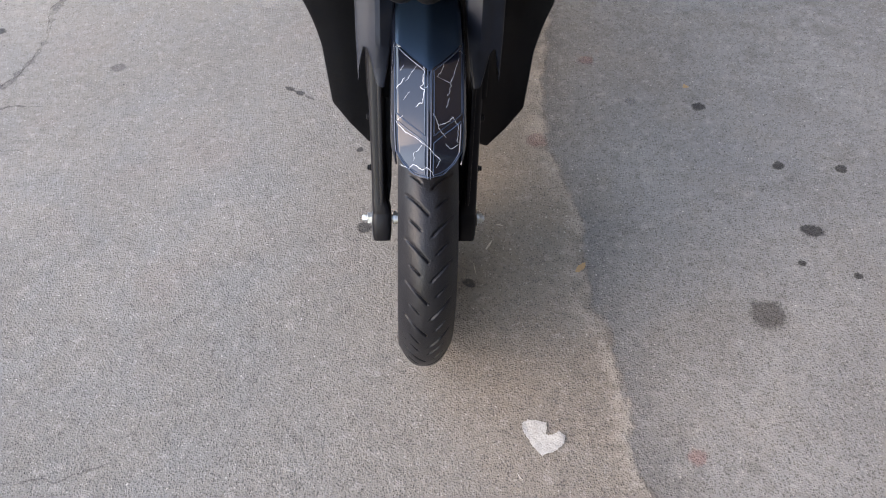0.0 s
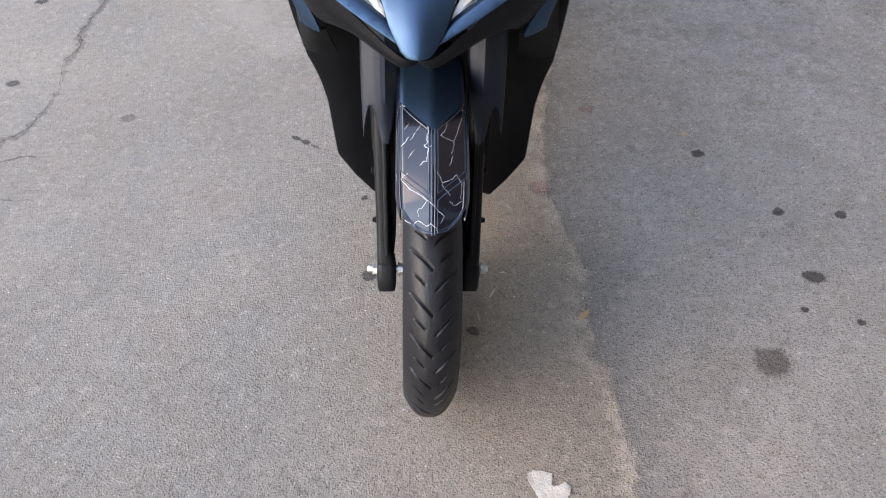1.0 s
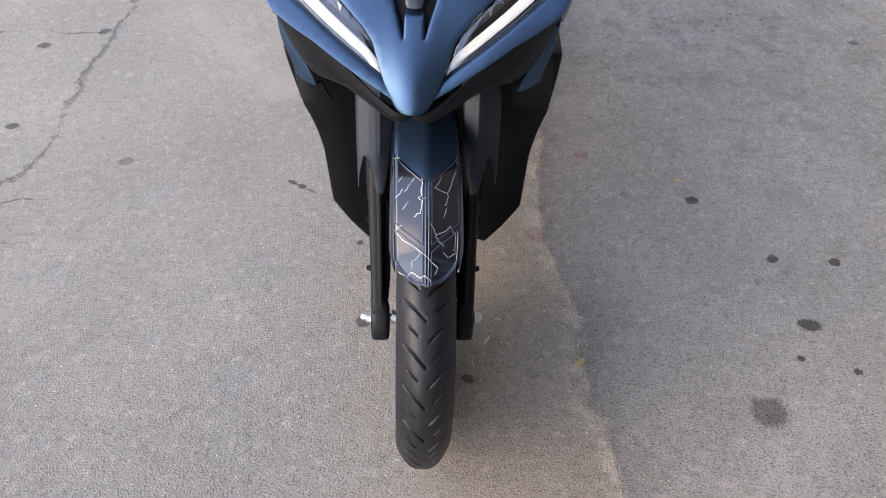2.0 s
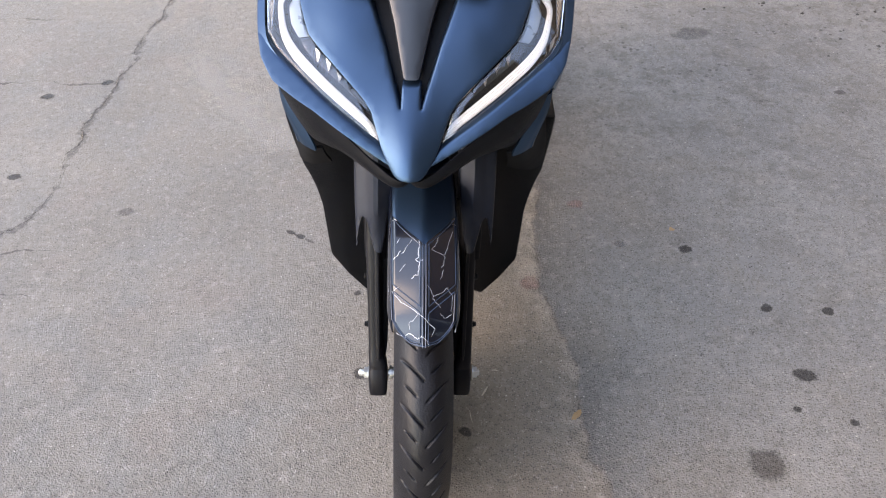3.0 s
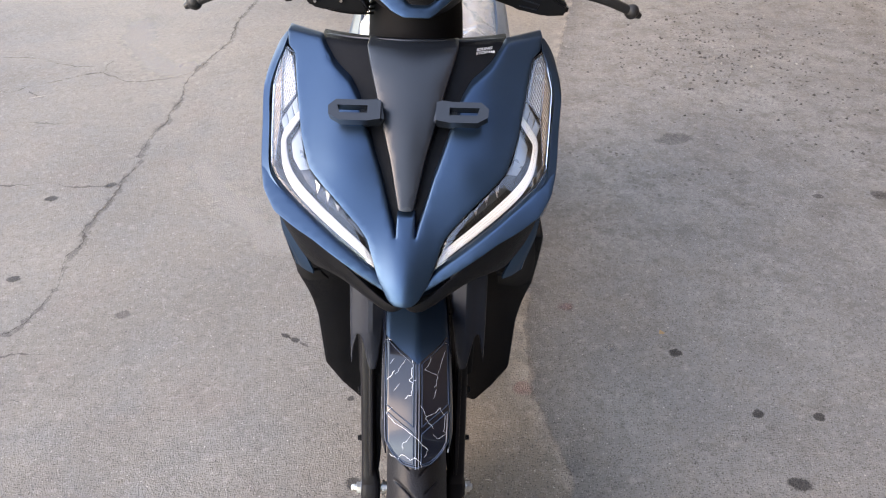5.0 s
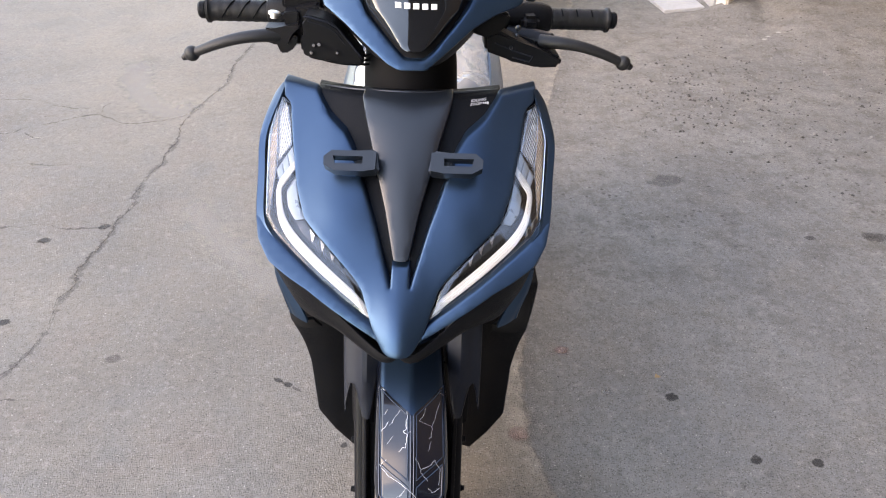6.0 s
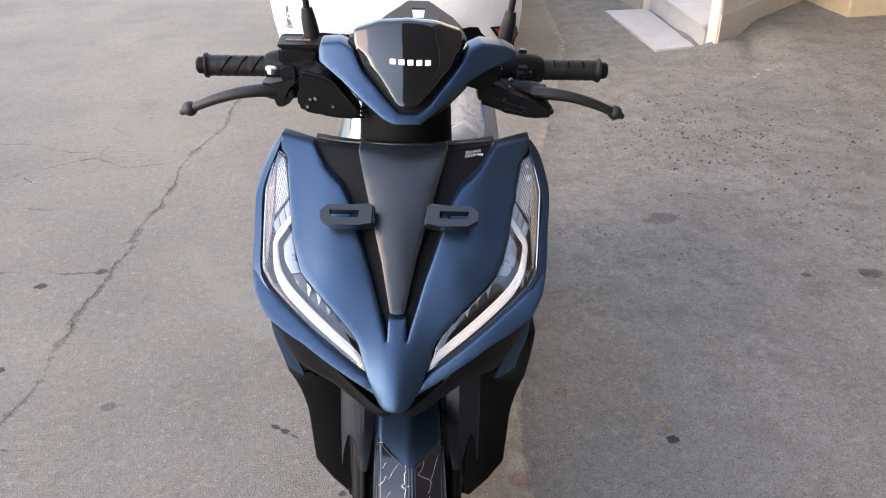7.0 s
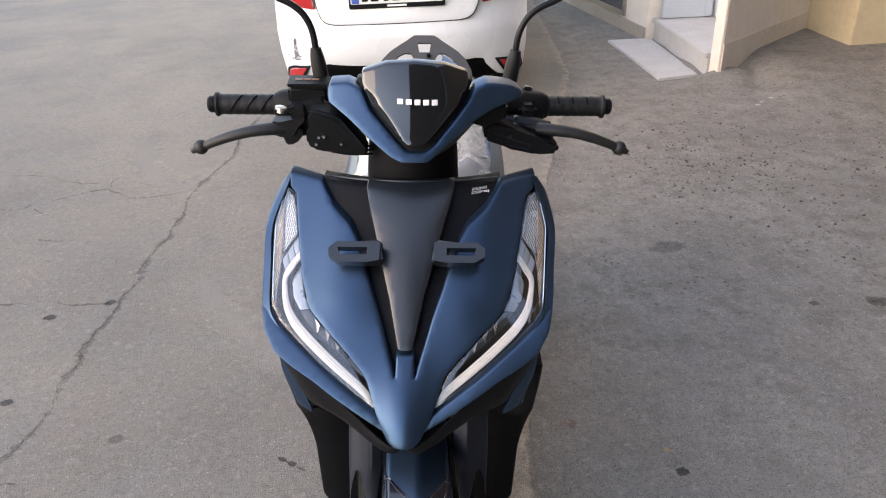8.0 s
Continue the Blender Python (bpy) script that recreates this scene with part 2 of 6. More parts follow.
    b.inputs["Specular IOR Level"].default_value = 0.35
    h = op("ADD", op("MULTIPLY", rng(dist, 0.0, 0.75, 1.0, 0.0), 0.6), op("MULTIPLY", noise_at(60, 4), 0.9))
    h = op("ADD", h, op("MULTIPLY", op("MULTIPLY", rng(noise_at(13, 5, 0.65), 0.4, 0.6), right), rng(xyz.outputs["Y"], 0.6, 1.8, 0.0, 0.5)))
    h = op("SUBTRACT", h, op("MULTIPLY", op("MULTIPLY", hole, worn), 1.5))
    h = op("ADD", op("SUBTRACT", h, op("MULTIPLY", pit, 0.7)), op("MULTIPLY", op("SUBTRACT", 1.0, rng(ragged, -0.006, 0.006)), 1.6))
    bp = N.new("ShaderNodeBump")
    bp.inputs["Strength"].default_value, bp.inputs["Distance"].default_value = 0.65, 0.0032
    K.new(h, bp.inputs["Height"])
    K.new(bp.outputs[0], b.inputs["Normal"])
    return m


ASPHALT = asphalt()


# ---- mesh helpers ----
def part(name, bm, material, parent=None, label="", smooth=True):
    me = bpy.data.meshes.new(name)
    bmesh.ops.recalc_face_normals(bm, faces=bm.faces)
    for f in bm.faces:
        f.smooth = smooth
    bm.to_mesh(me)
    bm.free()
    if smooth:
        me.set_sharp_from_angle(angle=radians(38))
    me.materials.append(material)
    ob = new(name, me)
    if parent is not None:
        ob.parent = parent
    if label:
        tagged(ob, label)
    return ob


def thing(name, m, label, category, group="", kind=""):
    ob = new(name)
    ob.empty_display_size = 0.1
    ob.matrix_world = m
    return tagged(ob, label, category, group, kind)


def spline(pts, n=6, closed=False):
    """Catmull-Rom through points of any dimension."""
    p = [np.array(q, float) for q in pts]
    out = []
    k = len(p)
    for i in range(k if closed else k - 1):
        a, b, c, d = (p[(i + j) % k] if closed else p[min(max(i + j, 0), k - 1)] for j in (-1, 0, 1, 2))
        for s in range(n):
            u = s / n
            out.append(0.5 * (2 * b + (c - a) * u + (2 * a - 5 * b + 4 * c - d) * u * u + (3 * b - a - 3 * c + d) * u ** 3))
    if not closed:
        out.append(p[-1])
    return out


def grid_faces(bm, rows, closed_u=False, closed_v=False):
    v = [[bm.verts.new(q) for q in r] for r in rows]
    nu, nv = len(v), len(v[0])
    for i in range(nu if closed_u else nu - 1):
        for j in range(nv if closed_v else nv - 1):
            a, b, c, d = v[i][j], v[i][(j + 1) % nv], v[(i + 1) % nu][(j + 1) % nv], v[(i + 1) % nu][j]
            try:
                bm.faces.new((a, b, c, d))
            except ValueError:
                pass
    return v


def skin(bm, rows, n=4, m=4, thick=0.0):
    """A smooth sheet through rows of control points; thick gives it a back."""
    rows = [spline(r, m) for r in rows]
    cols = list(zip(*rows))
    cols = [spline(c, n) for c in cols]
    before = set(bm.faces)
    grid_faces(bm, cols)
    if thick:
        bmesh.ops.recalc_face_normals(bm, faces=[f for f in bm.faces if f not in before])
        bmesh.ops.solidify(bm, geom=[f for f in bm.faces if f not in before], thickness=thick)


def tube(bm, pts, radii, n=12, steps=6, squash=None):
    """A round bar along a smooth path, with its own radius at each point and closed ends."""
    path = spline(pts, steps) if steps > 1 else [np.array(q, float) for q in pts]
    if isinstance(radii, (int, float)):
        radii = [radii] * len(pts)
    rad = [float(r[0]) for r in spline([(r,) for r in radii], steps)] if steps > 1 else radii
    rows = []
    side = None
    for i, q in enumerate(path):
        t = Vector(path[min(i + 1, len(path) - 1)] - path[max(i - 1, 0)]).normalized()
        if side is None:
            side = t.orthogonal().normalized()
            if squash:
                side = Vector(squash[:3]).normalized()
        side = (side - t * side.dot(t)).normalized()
        up = t.cross(side)
        k = squash[3] if squash else 1.0
        rows.append([Vector(q) + rad[i] * (math.cos(a) * side + k * math.sin(a) * up) for a in (2 * math.pi * j / n for j in range(n))])
    v = grid_faces(bm, rows, closed_v=True)
    bm.faces.new(v[0][::-1])
    bm.faces.new(v[-1])


def lathe(bm, prof, m, n=24):
    """A turned piece: (along, radius) pairs about the pose's x axis."""
    rows = [[m @ Vector((a, r * math.cos(w), r * math.sin(w))) for w in (2 * math.pi * j / n for j in range(n))] for a, r in prof]
    v = grid_faces(bm, rows, closed_v=True)
    if prof[0][1] > 1e-6:
        bm.faces.new(v[0][::-1])
    if prof[-1][1] > 1e-6:
        bm.faces.new(v[-1])


def rbox(bm, size, m, bevel=0.003, seg=2):
    r = bmesh.ops.create_cube(bm, size=1.0)
    vs = r["verts"]
    for v in vs:
        v.co = Vector((v.co.x * size[0], v.co.y * size[1], v.co.z * size[2]))
    if bevel:
        es = list({e for v in vs for e in v.link_edges})
        r2 = bmesh.ops.bevel(bm, geom=es, offset=bevel, segments=seg, affect="EDGES")
        vs = list({v for f in r2["faces"] for v in f.verts} | {v for v in vs if v.is_valid})
    bmesh.ops.transform(bm, matrix=m, verts=vs)


def rounded(pts, r=0.006, n=3):
    """A closed outline with its corners cut round."""
    out = []
    k = len(pts)
    for i in range(k):
        a, b, c = (np.array(pts[(i + j) % k], float) for j in (-1, 0, 1))
        u, w = a - b, c - b
        lu, lw = np.linalg.norm(u), np.linalg.norm(w)
        q = min(r, 0.45 * lu, 0.45 * lw)
        s, e = b + u / lu * q, b + w / lw * q
        for j in range(n + 1):
            x = j / n
            out.append((1 - x) ** 2 * s + 2 * x * (1 - x) * b + x * x * e)
    return out


def panel_mesh(bm, pts, f, thick=0.006, edge=0.004, step=0.007, r=0.005, back=True):
    """A moulded shell: a flat outline (x, z), filled and laid on the surface y = f(x, z), its rim rolled back."""
    from mathutils.geometry import delaunay_2d_cdt
    loop = rounded(pts, r)
    dense = []
    k = len(loop)
    for i in range(k):
        a, b = loop[i], loop[(i + 1) % k]
        m = max(1, int(np.linalg.norm(b - a) / (step * 0.8)))
        dense += [a + (b - a) * j / m for j in range(m)]
    dense = np.array(dense)
    area = 0.5 * np.sum(dense[:, 0] * np.roll(dense[:, 1], -1) - np.roll(dense[:, 0], -1) * dense[:, 1])
    if area < 0:
        dense = dense[::-1]
    nxt, prv = np.roll(dense, -1, 0), np.roll(dense, 1, 0)
    tang = nxt - prv
    tang /= np.maximum(np.linalg.norm(tang, axis=1), 1e-9)[:, None]
    inward = np.stack([-tang[:, 1], tang[:, 0]], 1)
    ring_a, ring_b = dense + inward * edge * 0.35, dense + inward * edge
    lo, hi = dense.min(0), dense.max(0)
    seg_a, seg_b = dense, nxt

    def dist(q):
        ab = seg_b - seg_a
        t = np.clip(np.sum((q - seg_a) * ab, 1) / np.maximum(np.sum(ab * ab, 1), 1e-12), 0, 1)
        return np.sqrt(np.min(np.sum((seg_a + ab * t[:, None] - q) ** 2, 1)))

    def inside(q):
        y = q[1]
        c = (seg_a[:, 1] > y) != (seg_b[:, 1] > y)
        with np.errstate(divide="ignore", invalid="ignore"):
            xs = seg_a[:, 0] + (y - seg_a[:, 1]) * (seg_b[:, 0] - seg_a[:, 0]) / (seg_b[:, 1] - seg_a[:, 1])
        return np.sum(c & (xs > q[0])) % 2 == 1

    pts2 = [Vector(q) for q in dense]
    for ring in (ring_a, ring_b):
        pts2 += [Vector(q) for q in ring if inside(q) and dist(q) > edge * 0.3]
    for gx in np.arange(lo[0], hi[0], step):
        for gz in np.arange(lo[1], hi[1], step):
            q = np.array((gx + step * 0.31, gz + step * 0.17))
            if inside(q) and dist(q) > edge * 1.4:
                pts2.append(Vector(q))
    n = len(dense)
    vs, _, faces, _, _, _ = delaunay_2d_cdt(pts2, [(i, (i + 1) % n) for i in range(n)], [list(range(n))], 1, 1e-6)
    made = []
    for q in vs:
        d = min(1.0, dist(np.array(q)) / edge)
        roll = edge * (1 - math.sqrt(max(0.0, 1 - (1 - d) ** 2)))
        made.append(bm.verts.new((q[0], f(q[0], q[1]) + roll, q[1])))
    for fc in faces:
        try:
            bm.faces.new([made[i] for i in fc])
        except ValueError:
            pass
    if back:
        es = [e for e in bm.edges if len(e.link_faces) == 1]
        ext = bmesh.ops.extrude_edge_only(bm, edges=es)
        for v in (g for g in ext["geom"] if isinstance(g, bmesh.types.BMVert)):
            v.co.y += thick


def panel(name, pts, f, material, parent, label="", m=None, sx=1, **kw):
    bm = bmesh.new()
    panel_mesh(bm, [(sx * x, z) for x, z in pts], f, **kw)
    if m is not None:
        bmesh.ops.transform(bm, matrix=m, verts=bm.verts)
    return part(name, bm, material, parent, label)


def mirror(pts):
    """A symmetric outline from its right half, listed from the bottom middle up to the top middle."""
    return list(pts) + [(-x, z) for x, z in reversed(pts) if x > 1e-6]


def step01(a, b, x):
    u = min(1.0, max(0.0, (x - a) / (b - a)))
    return u * u * (3 - 2 * u)

# ---- ground ----
SEAM = [(0.36, -3.0), (0.358, -0.8), (0.350, -0.40), (0.342, -0.33), (0.336, -0.25), (0.334, -0.19), (0.330, -0.13), (0.321, -0.09), (0.310, -0.045), (0.301, 0.0), (0.298, 0.045), (0.303, 0.09), (0.299, 0.14), (0.308, 0.185), (0.296, 0.22), (0.284, 0.255), (0.264, 0.34), (0.247, 0.44), (0.256, 0.62), (0.30, 1.0), (0.40, 1.6), (0.62, 2.6), (1.0, 4.2), (1.2, 9.0)]


def seam_x(y):
    for (xa, ya), (xb, yb) in zip(SEAM, SEAM[1:]):
        if y <= yb:
            return xa + (xb - xa) * (y - ya) / (yb - ya) if y >= ya else xa
    return SEAM[-1][0]


def ground_z(x, y):
    z = 0.006 * (noise.noise((x * 1.3, y * 1.3, 0)) + 0.5 * noise.noise((x * 4, y * 4, 3)))
    z += 0.15 * step01(1.75, 2.35, x + 0.10 * noise.noise((x * 3, y * 3, 7))) * step01(2.6, 3.9, y)
    berm = math.exp(-(((x - 1.98) / 0.26) ** 2 + ((y - 3.78) / 0.24) ** 2))
    z = max(z, 0.11 * berm * (1 - step01(3.80, 3.98, y) * (1 - step01(1.86, 1.95, x))))
    near = math.exp(-((x) ** 2 + (y) ** 2) / 0.15)
    return z * (1 - near)


def build_ground():
    def lines(a, b, fine, far):
        inner = list(np.arange(a, b, fine))
        out, d, q = [], fine, b
        while q < far:
            out.append(q)
            d *= 1.22
            q += d
        low, d, q = [], fine, a - fine
        while q > -far:
            low.append(q)
            d *= 1.22
            q -= d
        return [-far] + low[::-1] + inner + out + [far]

    xs, ys = lines(-1.6, 2.2, 0.03, 300.0), lines(-0.9, 4.0, 0.03, 300.0)
    verts = [(x, y, ground_z(x, y) - 0.004 * step01(-0.01, 0.03, x - seam_x(y))) for y in ys for x in xs]
    w = len(xs)
    faces = [(j * w + i, j * w + i + 1, (j + 1) * w + i + 1, (j + 1) * w + i) for j in range(len(ys) - 1) for i in range(w - 1)]
    me = bpy.data.meshes.new("ground")
    me.from_pydata(verts, [], faces)
    at = me.attributes.new("seam", "FLOAT", "POINT")
    at.data.foreach_set("value", [x - seam_x(y) for y in ys for x in xs])
    for p in me.polygons:
        p.use_smooth = True
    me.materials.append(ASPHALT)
    return tagged(new("ground", me), "worn grey asphalt lane with a dusty seam between two layers", "ground", kind="structure")


ground = build_ground()


# ---- marks on the ground ----
def mark_mat(name, colour, rough, strength, scale=60.0):
    """Dirt that thins out towards the edge of its own shape."""
    m = bpy.data.materials.new(name)
    m.use_nodes = True
    t = m.node_tree
    b = t.nodes["Principled BSDF"]
    b.inputs["Base Color"].default_value, b.inputs["Roughness"].default_value = (*colour, 1), rough
    at = t.nodes.new("ShaderNodeAttribute")
    at.attribute_name = "fade"
    co = t.nodes.new("ShaderNodeTexCoord")
    n = t.nodes.new("ShaderNodeTexNoise")
    n.inputs["Scale"].default_value, n.inputs["Detail"].default_value = scale, 5.0
    t.links.new(co.outputs["Object"], n.inputs["Vector"])
    ad = t.nodes.new("ShaderNodeMath")
    ad.operation = "ADD"
    t.links.new(at.outputs["Fac"], ad.inputs[0])
    t.links.new(n.outputs["Fac"], ad.inputs[1])
    r = t.nodes.new("ShaderNodeMapRange")
    r.inputs["From Min"].default_value, r.inputs["From Max"].default_value, r.inputs["To Max"].default_value = 0.62, 1.05, strength
    t.links.new(ad.outputs[0], r.inputs["Value"])
    t.links.new(r.outputs[0], b.inputs["Alpha"])
    return m


OIL = mark_mat("oil_stain", (0.042, 0.036, 0.031), 0.7, 0.68, 160)
OILSOFT = mark_mat("faint_oil_stain", (0.075, 0.062, 0.050), 0.75, 0.46, 150)
PINK = mark_mat("brick_dust", (0.38, 0.21, 0.18), 0.9, 0.36, 110)
PALE = mark_mat("pale_dust", (0.36, 0.325, 0.285), 0.9, 0.34, 26)
TAR = mark_mat("crack_dirt", (0.100, 0.080, 0.064), 0.8, 0.40, 90)
FAINT = mark_mat("faint_damp_mark", (0.10, 0.088, 0.075), 0.8, 0.30, 40)


def stain(x, y, rx, ry, turn, material, seed):
    r = random.Random(seed)
    verts, fade, faces = [], [], []
    n, rings = 28, 5
    wob = [1 + 0.22 * noise.noise((math.cos(2 * math.pi * i / n) * 1.3 + seed * 3.1, math.sin(2 * math.pi * i / n) * 1.3, seed)) for i in range(n)]
    for k in range(rings + 1):
        for i in range(n):
            a = 2 * math.pi * i / n
            u, v = rx * wob[i] * math.cos(a) * k / rings, ry * wob[i] * math.sin(a) * k / rings
            c, s = math.cos(radians(turn)), math.sin(radians(turn))
            px, py = x + c * u - s * v, y + s * u + c * v
            verts.append((px, py, ground_z(px, py) - 0.004 * step01(-0.01, 0.03, px - seam_x(py)) + 0.0016))
            fade.append(1 - (k / rings) ** 2)
    for k in range(rings):
        for i in range(n):
            faces.append((k * n + i, k * n + (i + 1) % n, (k + 1) * n + (i + 1) % n, (k + 1) * n + i))
    me = bpy.data.meshes.new("stain")
    me.from_pydata(verts, [], faces)
    me.attributes.new("fade", "FLOAT", "POINT").data.foreach_set("value", fade)
    me.materials.append(material)
    ob = new("stain", me)
    ob.parent = ground
    return ob


for i, (x, y, rx, ry, turn, m) in enumerate([
        (0.63, 0.538, 0.020, 0.016, 0, OIL), (0.77, 0.338, 0.017, 0.014, 20, OIL), (0.907, 0.324, 0.017, 0.015, 0, OIL), (0.788, 0.149, 0.030, 0.020, -10, OIL), (0.640, -0.057, 0.040, 0.040, 0, OILSOFT),
        (0.743, 0.065, 0.010, 0.009, 0, OIL), (0.845, 0.031, 0.012, 0.009, 10, OIL), (-0.401, 0.639, 0.018, 0.008, -28, OIL), (-0.372, 0.621, 0.016, 0.010, -25, OIL), (-0.347, 0.604, 0.020, 0.005, -32, OILSOFT), (-0.386, 0.628, 0.010, 0.004, -40, OILSOFT), (-0.172, 0.175, 0.020, 0.018, 0, OIL), (-0.20, 0.413, 0.010, 0.009, 0, OIL),
        (0.056, 0.025, 0.018, 0.012, -30, OIL), (0.224, 0.432, 0.030, 0.026, 0, PINK), (0.444, -0.339, 0.020, 0.018, 0, PINK), (0.374, 0.722, 0.026, 0.018, 0, PINK), (-0.886, 0.742, 0.026, 0.020, 0, FAINT), (-1.374, 1.368, 0.028, 0.020, 0, OIL), (-1.189, 1.451, 0.026, 0.020, 30, OIL),
        (1.524, 1.236, 0.05, 0.032, 0, OILSOFT), (-1.289, 0.918, 0.024, 0.018, 0, OIL), (1.307, 1.244, 0.022, 0.016, 0, OILSOFT), (0.933, 1.667, 0.085, 0.05, 15, FAINT), (0.467, 0.564, 0.016, 0.014, 0, PALE),]):
    stain(x, y, rx * 1.02, ry * 1.02, turn, m, i + 1)


def crack(pts, width, seed, material=None):
    """A broken line of dirt-filled splits: it wanders, swells, thins out and stops for short stretches."""
    r = random.Random(seed)
    path = spline(pts, 3)
    fine = []
    for a, b in zip(path, path[1:]):
        n = max(2, int(np.linalg.norm(b - a) / 0.006))
        fine += [a + (b - a) * k / n for k in range(n)]
    fine.append(path[-1])
    rows, fade = [], []
    n = len(fine)
    for i, q in enumerate(fine):
        d = fine[min(i + 2, n - 1)] - fine[max(i - 2, 0)]
        d /= max(np.linalg.norm(d), 1e-9)
        nrm = np.array((-d[1], d[0]))
        u = i * 0.006
        side = 0.011 * noise.noise((u * 22, seed * 7.3, 0.2)) + 0.006 * noise.noise((u * 75, seed * 3.1, 4.0))
        body = 0.5 + 0.9 * noise.noise((u * 9, seed * 5.7, 8.0)) + 0.7 * noise.noise((u * 48, seed, 2.0))
        w = width * max(0.10, body) * r.uniform(0.7, 1.3) * (0.3 if i in (0, n - 1) else 1.0)
        c = q + nrm * side
        for k in (-1, -0.45, 0.45, 1):
            p = c + nrm * w * (k + (0.25 * r.uniform(-1, 1) if abs(k) == 1 else 0.0))
            rows.append((p[0], p[1], ground_z(p[0], p[1]) + 0.0014))
            fade.append(0.0 if abs(k) == 1 else 0.36 + 0.34 * min(1.0, max(0.0, body)))
    faces = [(4 * i + k, 4 * i + k + 1, 4 * i + k + 5, 4 * i + k + 4) for i in range(n - 1) for k in range(3)]
    me = bpy.data.meshes.new("crack")
    me.from_pydata(rows, [], faces)
    me.attributes.new("fade", "FLOAT", "POINT").data.foreach_set("value", fade)
    me.materials.append(material or TAR)
    ob = new("crack", me)
    ob.parent = ground
    return ob


MAIN_CRACK = [(-1.09, 3.6), (-1.12, 3.18), (-1.097, 2.90), (-1.13, 2.71), (-1.17, 2.46), (-1.17, 2.30), (-1.145, 2.17), (-1.15, 2.04), (-1.14, 1.95), (-1.165, 1.86), (-1.16, 1.68), (-1.140, 1.59), (-1.165, 1.49), (-1.153, 1.38), (-1.17, 1.22), (-1.172, 1.16), (-1.15, 1.09), (-1.168, 1.03), (-1.145, 0.92), (-1.142, 0.86), (-1.150, 0.78), (-1.177, 0.69), (-1.215, 0.66), (-1.30, 0.58)]
crack(MAIN_CRACK, 0.0068, 1)
crack([(x + 0.004, y) for x, y in MAIN_CRACK], 0.026, 11, FAINT)
crack([(-1.95, 1.49), (-1.613, 1.473), (-1.55, 1.475), (-1.502, 1.464), (-1.468, 1.479), (-1.40, 1.47), (-1.371, 1.446), (-1.283, 1.445), (-1.19, 1.449)], 0.0075, 2)
crack([(-2.5, 2.30), (-2.08, 2.323), (-1.967, 2.319), (-1.94, 2.37), (-1.845, 2.407), (-1.737, 2.48), (-1.639, 2.517)], 0.009, 3)
crack([(-1.639, 2.517), (-1.536, 2.438), (-1.442, 2.377), (-1.285, 2.403), (-1.178, 2.464)], 0.007, 4)
crack([(-2.25, 2.76), (-2.157, 2.745), (-2.04, 2.723)], 0.007, 8)
crack([(-1.983, 2.686), (-1.861, 2.628), (-1.789, 2.598), (-1.706, 2.595)], 0.007, 9)
crack([(-1.912, 2.319), (-1.837, 2.251), (-1.801, 2.259)], 0.007, 10)
crack([(-1.629, 2.53), (-1.647, 2.61), (-1.631, 2.659)], 0.006, 12)
crack([(-1.747, 1.991), (-1.611, 1.968), (-1.551, 1.972)], 0.010, 13, FAINT)
crack([(-1.5, 0.56), (-1.155, 0.586), (-1.066, 0.589), (-1.03, 0.592)], 0.0060, 5)
crack([(-0.95, -0.40), (-0.769, -0.384), (-0.751, -0.381), (-0.711, -0.378), (-0.673, -0.373), (-0.646, -0.363), (-0.589, -0.349)], 0.0040, 6)
crack([(-1.25, 0.43), (-1.12, 0.435), (-1.02, 0.43)], 0.0035, 7)


def smear(pts, width, seed):
    """A broad pale band where dusty water has dried."""
    path = spline(pts, 10)
    verts, fade, faces = [], [], []
    n = len(path)
    for i, q in enumerate(path):
        d = path[min(i + 1, n - 1)] - path[max(i - 1, 0)]
        d /= max(np.linalg.norm(d), 1e-9)
        nrm = np.array((-d[1], d[0]))
        w = width * (1 + 0.5 * noise.noise((i * 0.21, seed, 0.5)))
        for k in range(-5, 6):
            p = q + nrm * w * k / 5
            verts.append((p[0], p[1], ground_z(p[0], p[1]) + 0.0011))
            fade.append((1 - (k / 5) ** 2) * step01(0, 5, i) * step01(0, 5, n - 1 - i) * 0.75)
    for i in range(n - 1):
        for k in range(10):
            faces.append((11 * i + k, 11 * i + k + 1, 11 * i + k + 12, 11 * i + k + 11))
    me = bpy.data.meshes.new("smear")
    me.from_pydata(verts, [], faces)
    me.attributes.new("fade", "FLOAT", "POINT").data.foreach_set("value", fade)
    me.materials.append(PALE)
    ob = new("smear", me)
    ob.parent = ground
    return ob


smear([(-1.724, 3.335), (-1.604, 2.953), (-1.428, 2.64), (-1.256, 2.494), (-1.163, 2.612)], 0.09, 1)
smear([(-0.924, 1.645), (-0.807, 1.434), (-0.691, 1.282), (-0.561, 1.128), (-0.444, 0.99)], 0.07, 2)

# ---- scooter ----
BIKE = Matrix.Translation((-0.042, 0, 0)) @ pose(0, 0, 0, 0, 3.0, -1.5)
scooter = thing("scooter", BIKE, "matte blue and black motor scooter leaning on its stand on asphalt", "scooter")

# the front wheel, fork and bars turn together about the steering head
AXIS = Vector((0, 0.45, 0.9)).normalized()
PIVOT = Vector((0, 0.03, 0.25))
STEER = Matrix.Translation((0.007, 0, 0)) @ Matrix.Translation(PIVOT) @ Matrix.Rotation(radians(4.0), 4, AXIS) @ Matrix.Translation(-PIVOT)
BARS = Matrix.Translation((-0.011, 0, 0)) @ Matrix.Translation((0, 0.43, 1.0)) @ Matrix.Rotation(radians(-0.9), 4, "Y") @ Matrix.Translation((0, -0.43, -1.0)) @ STEER


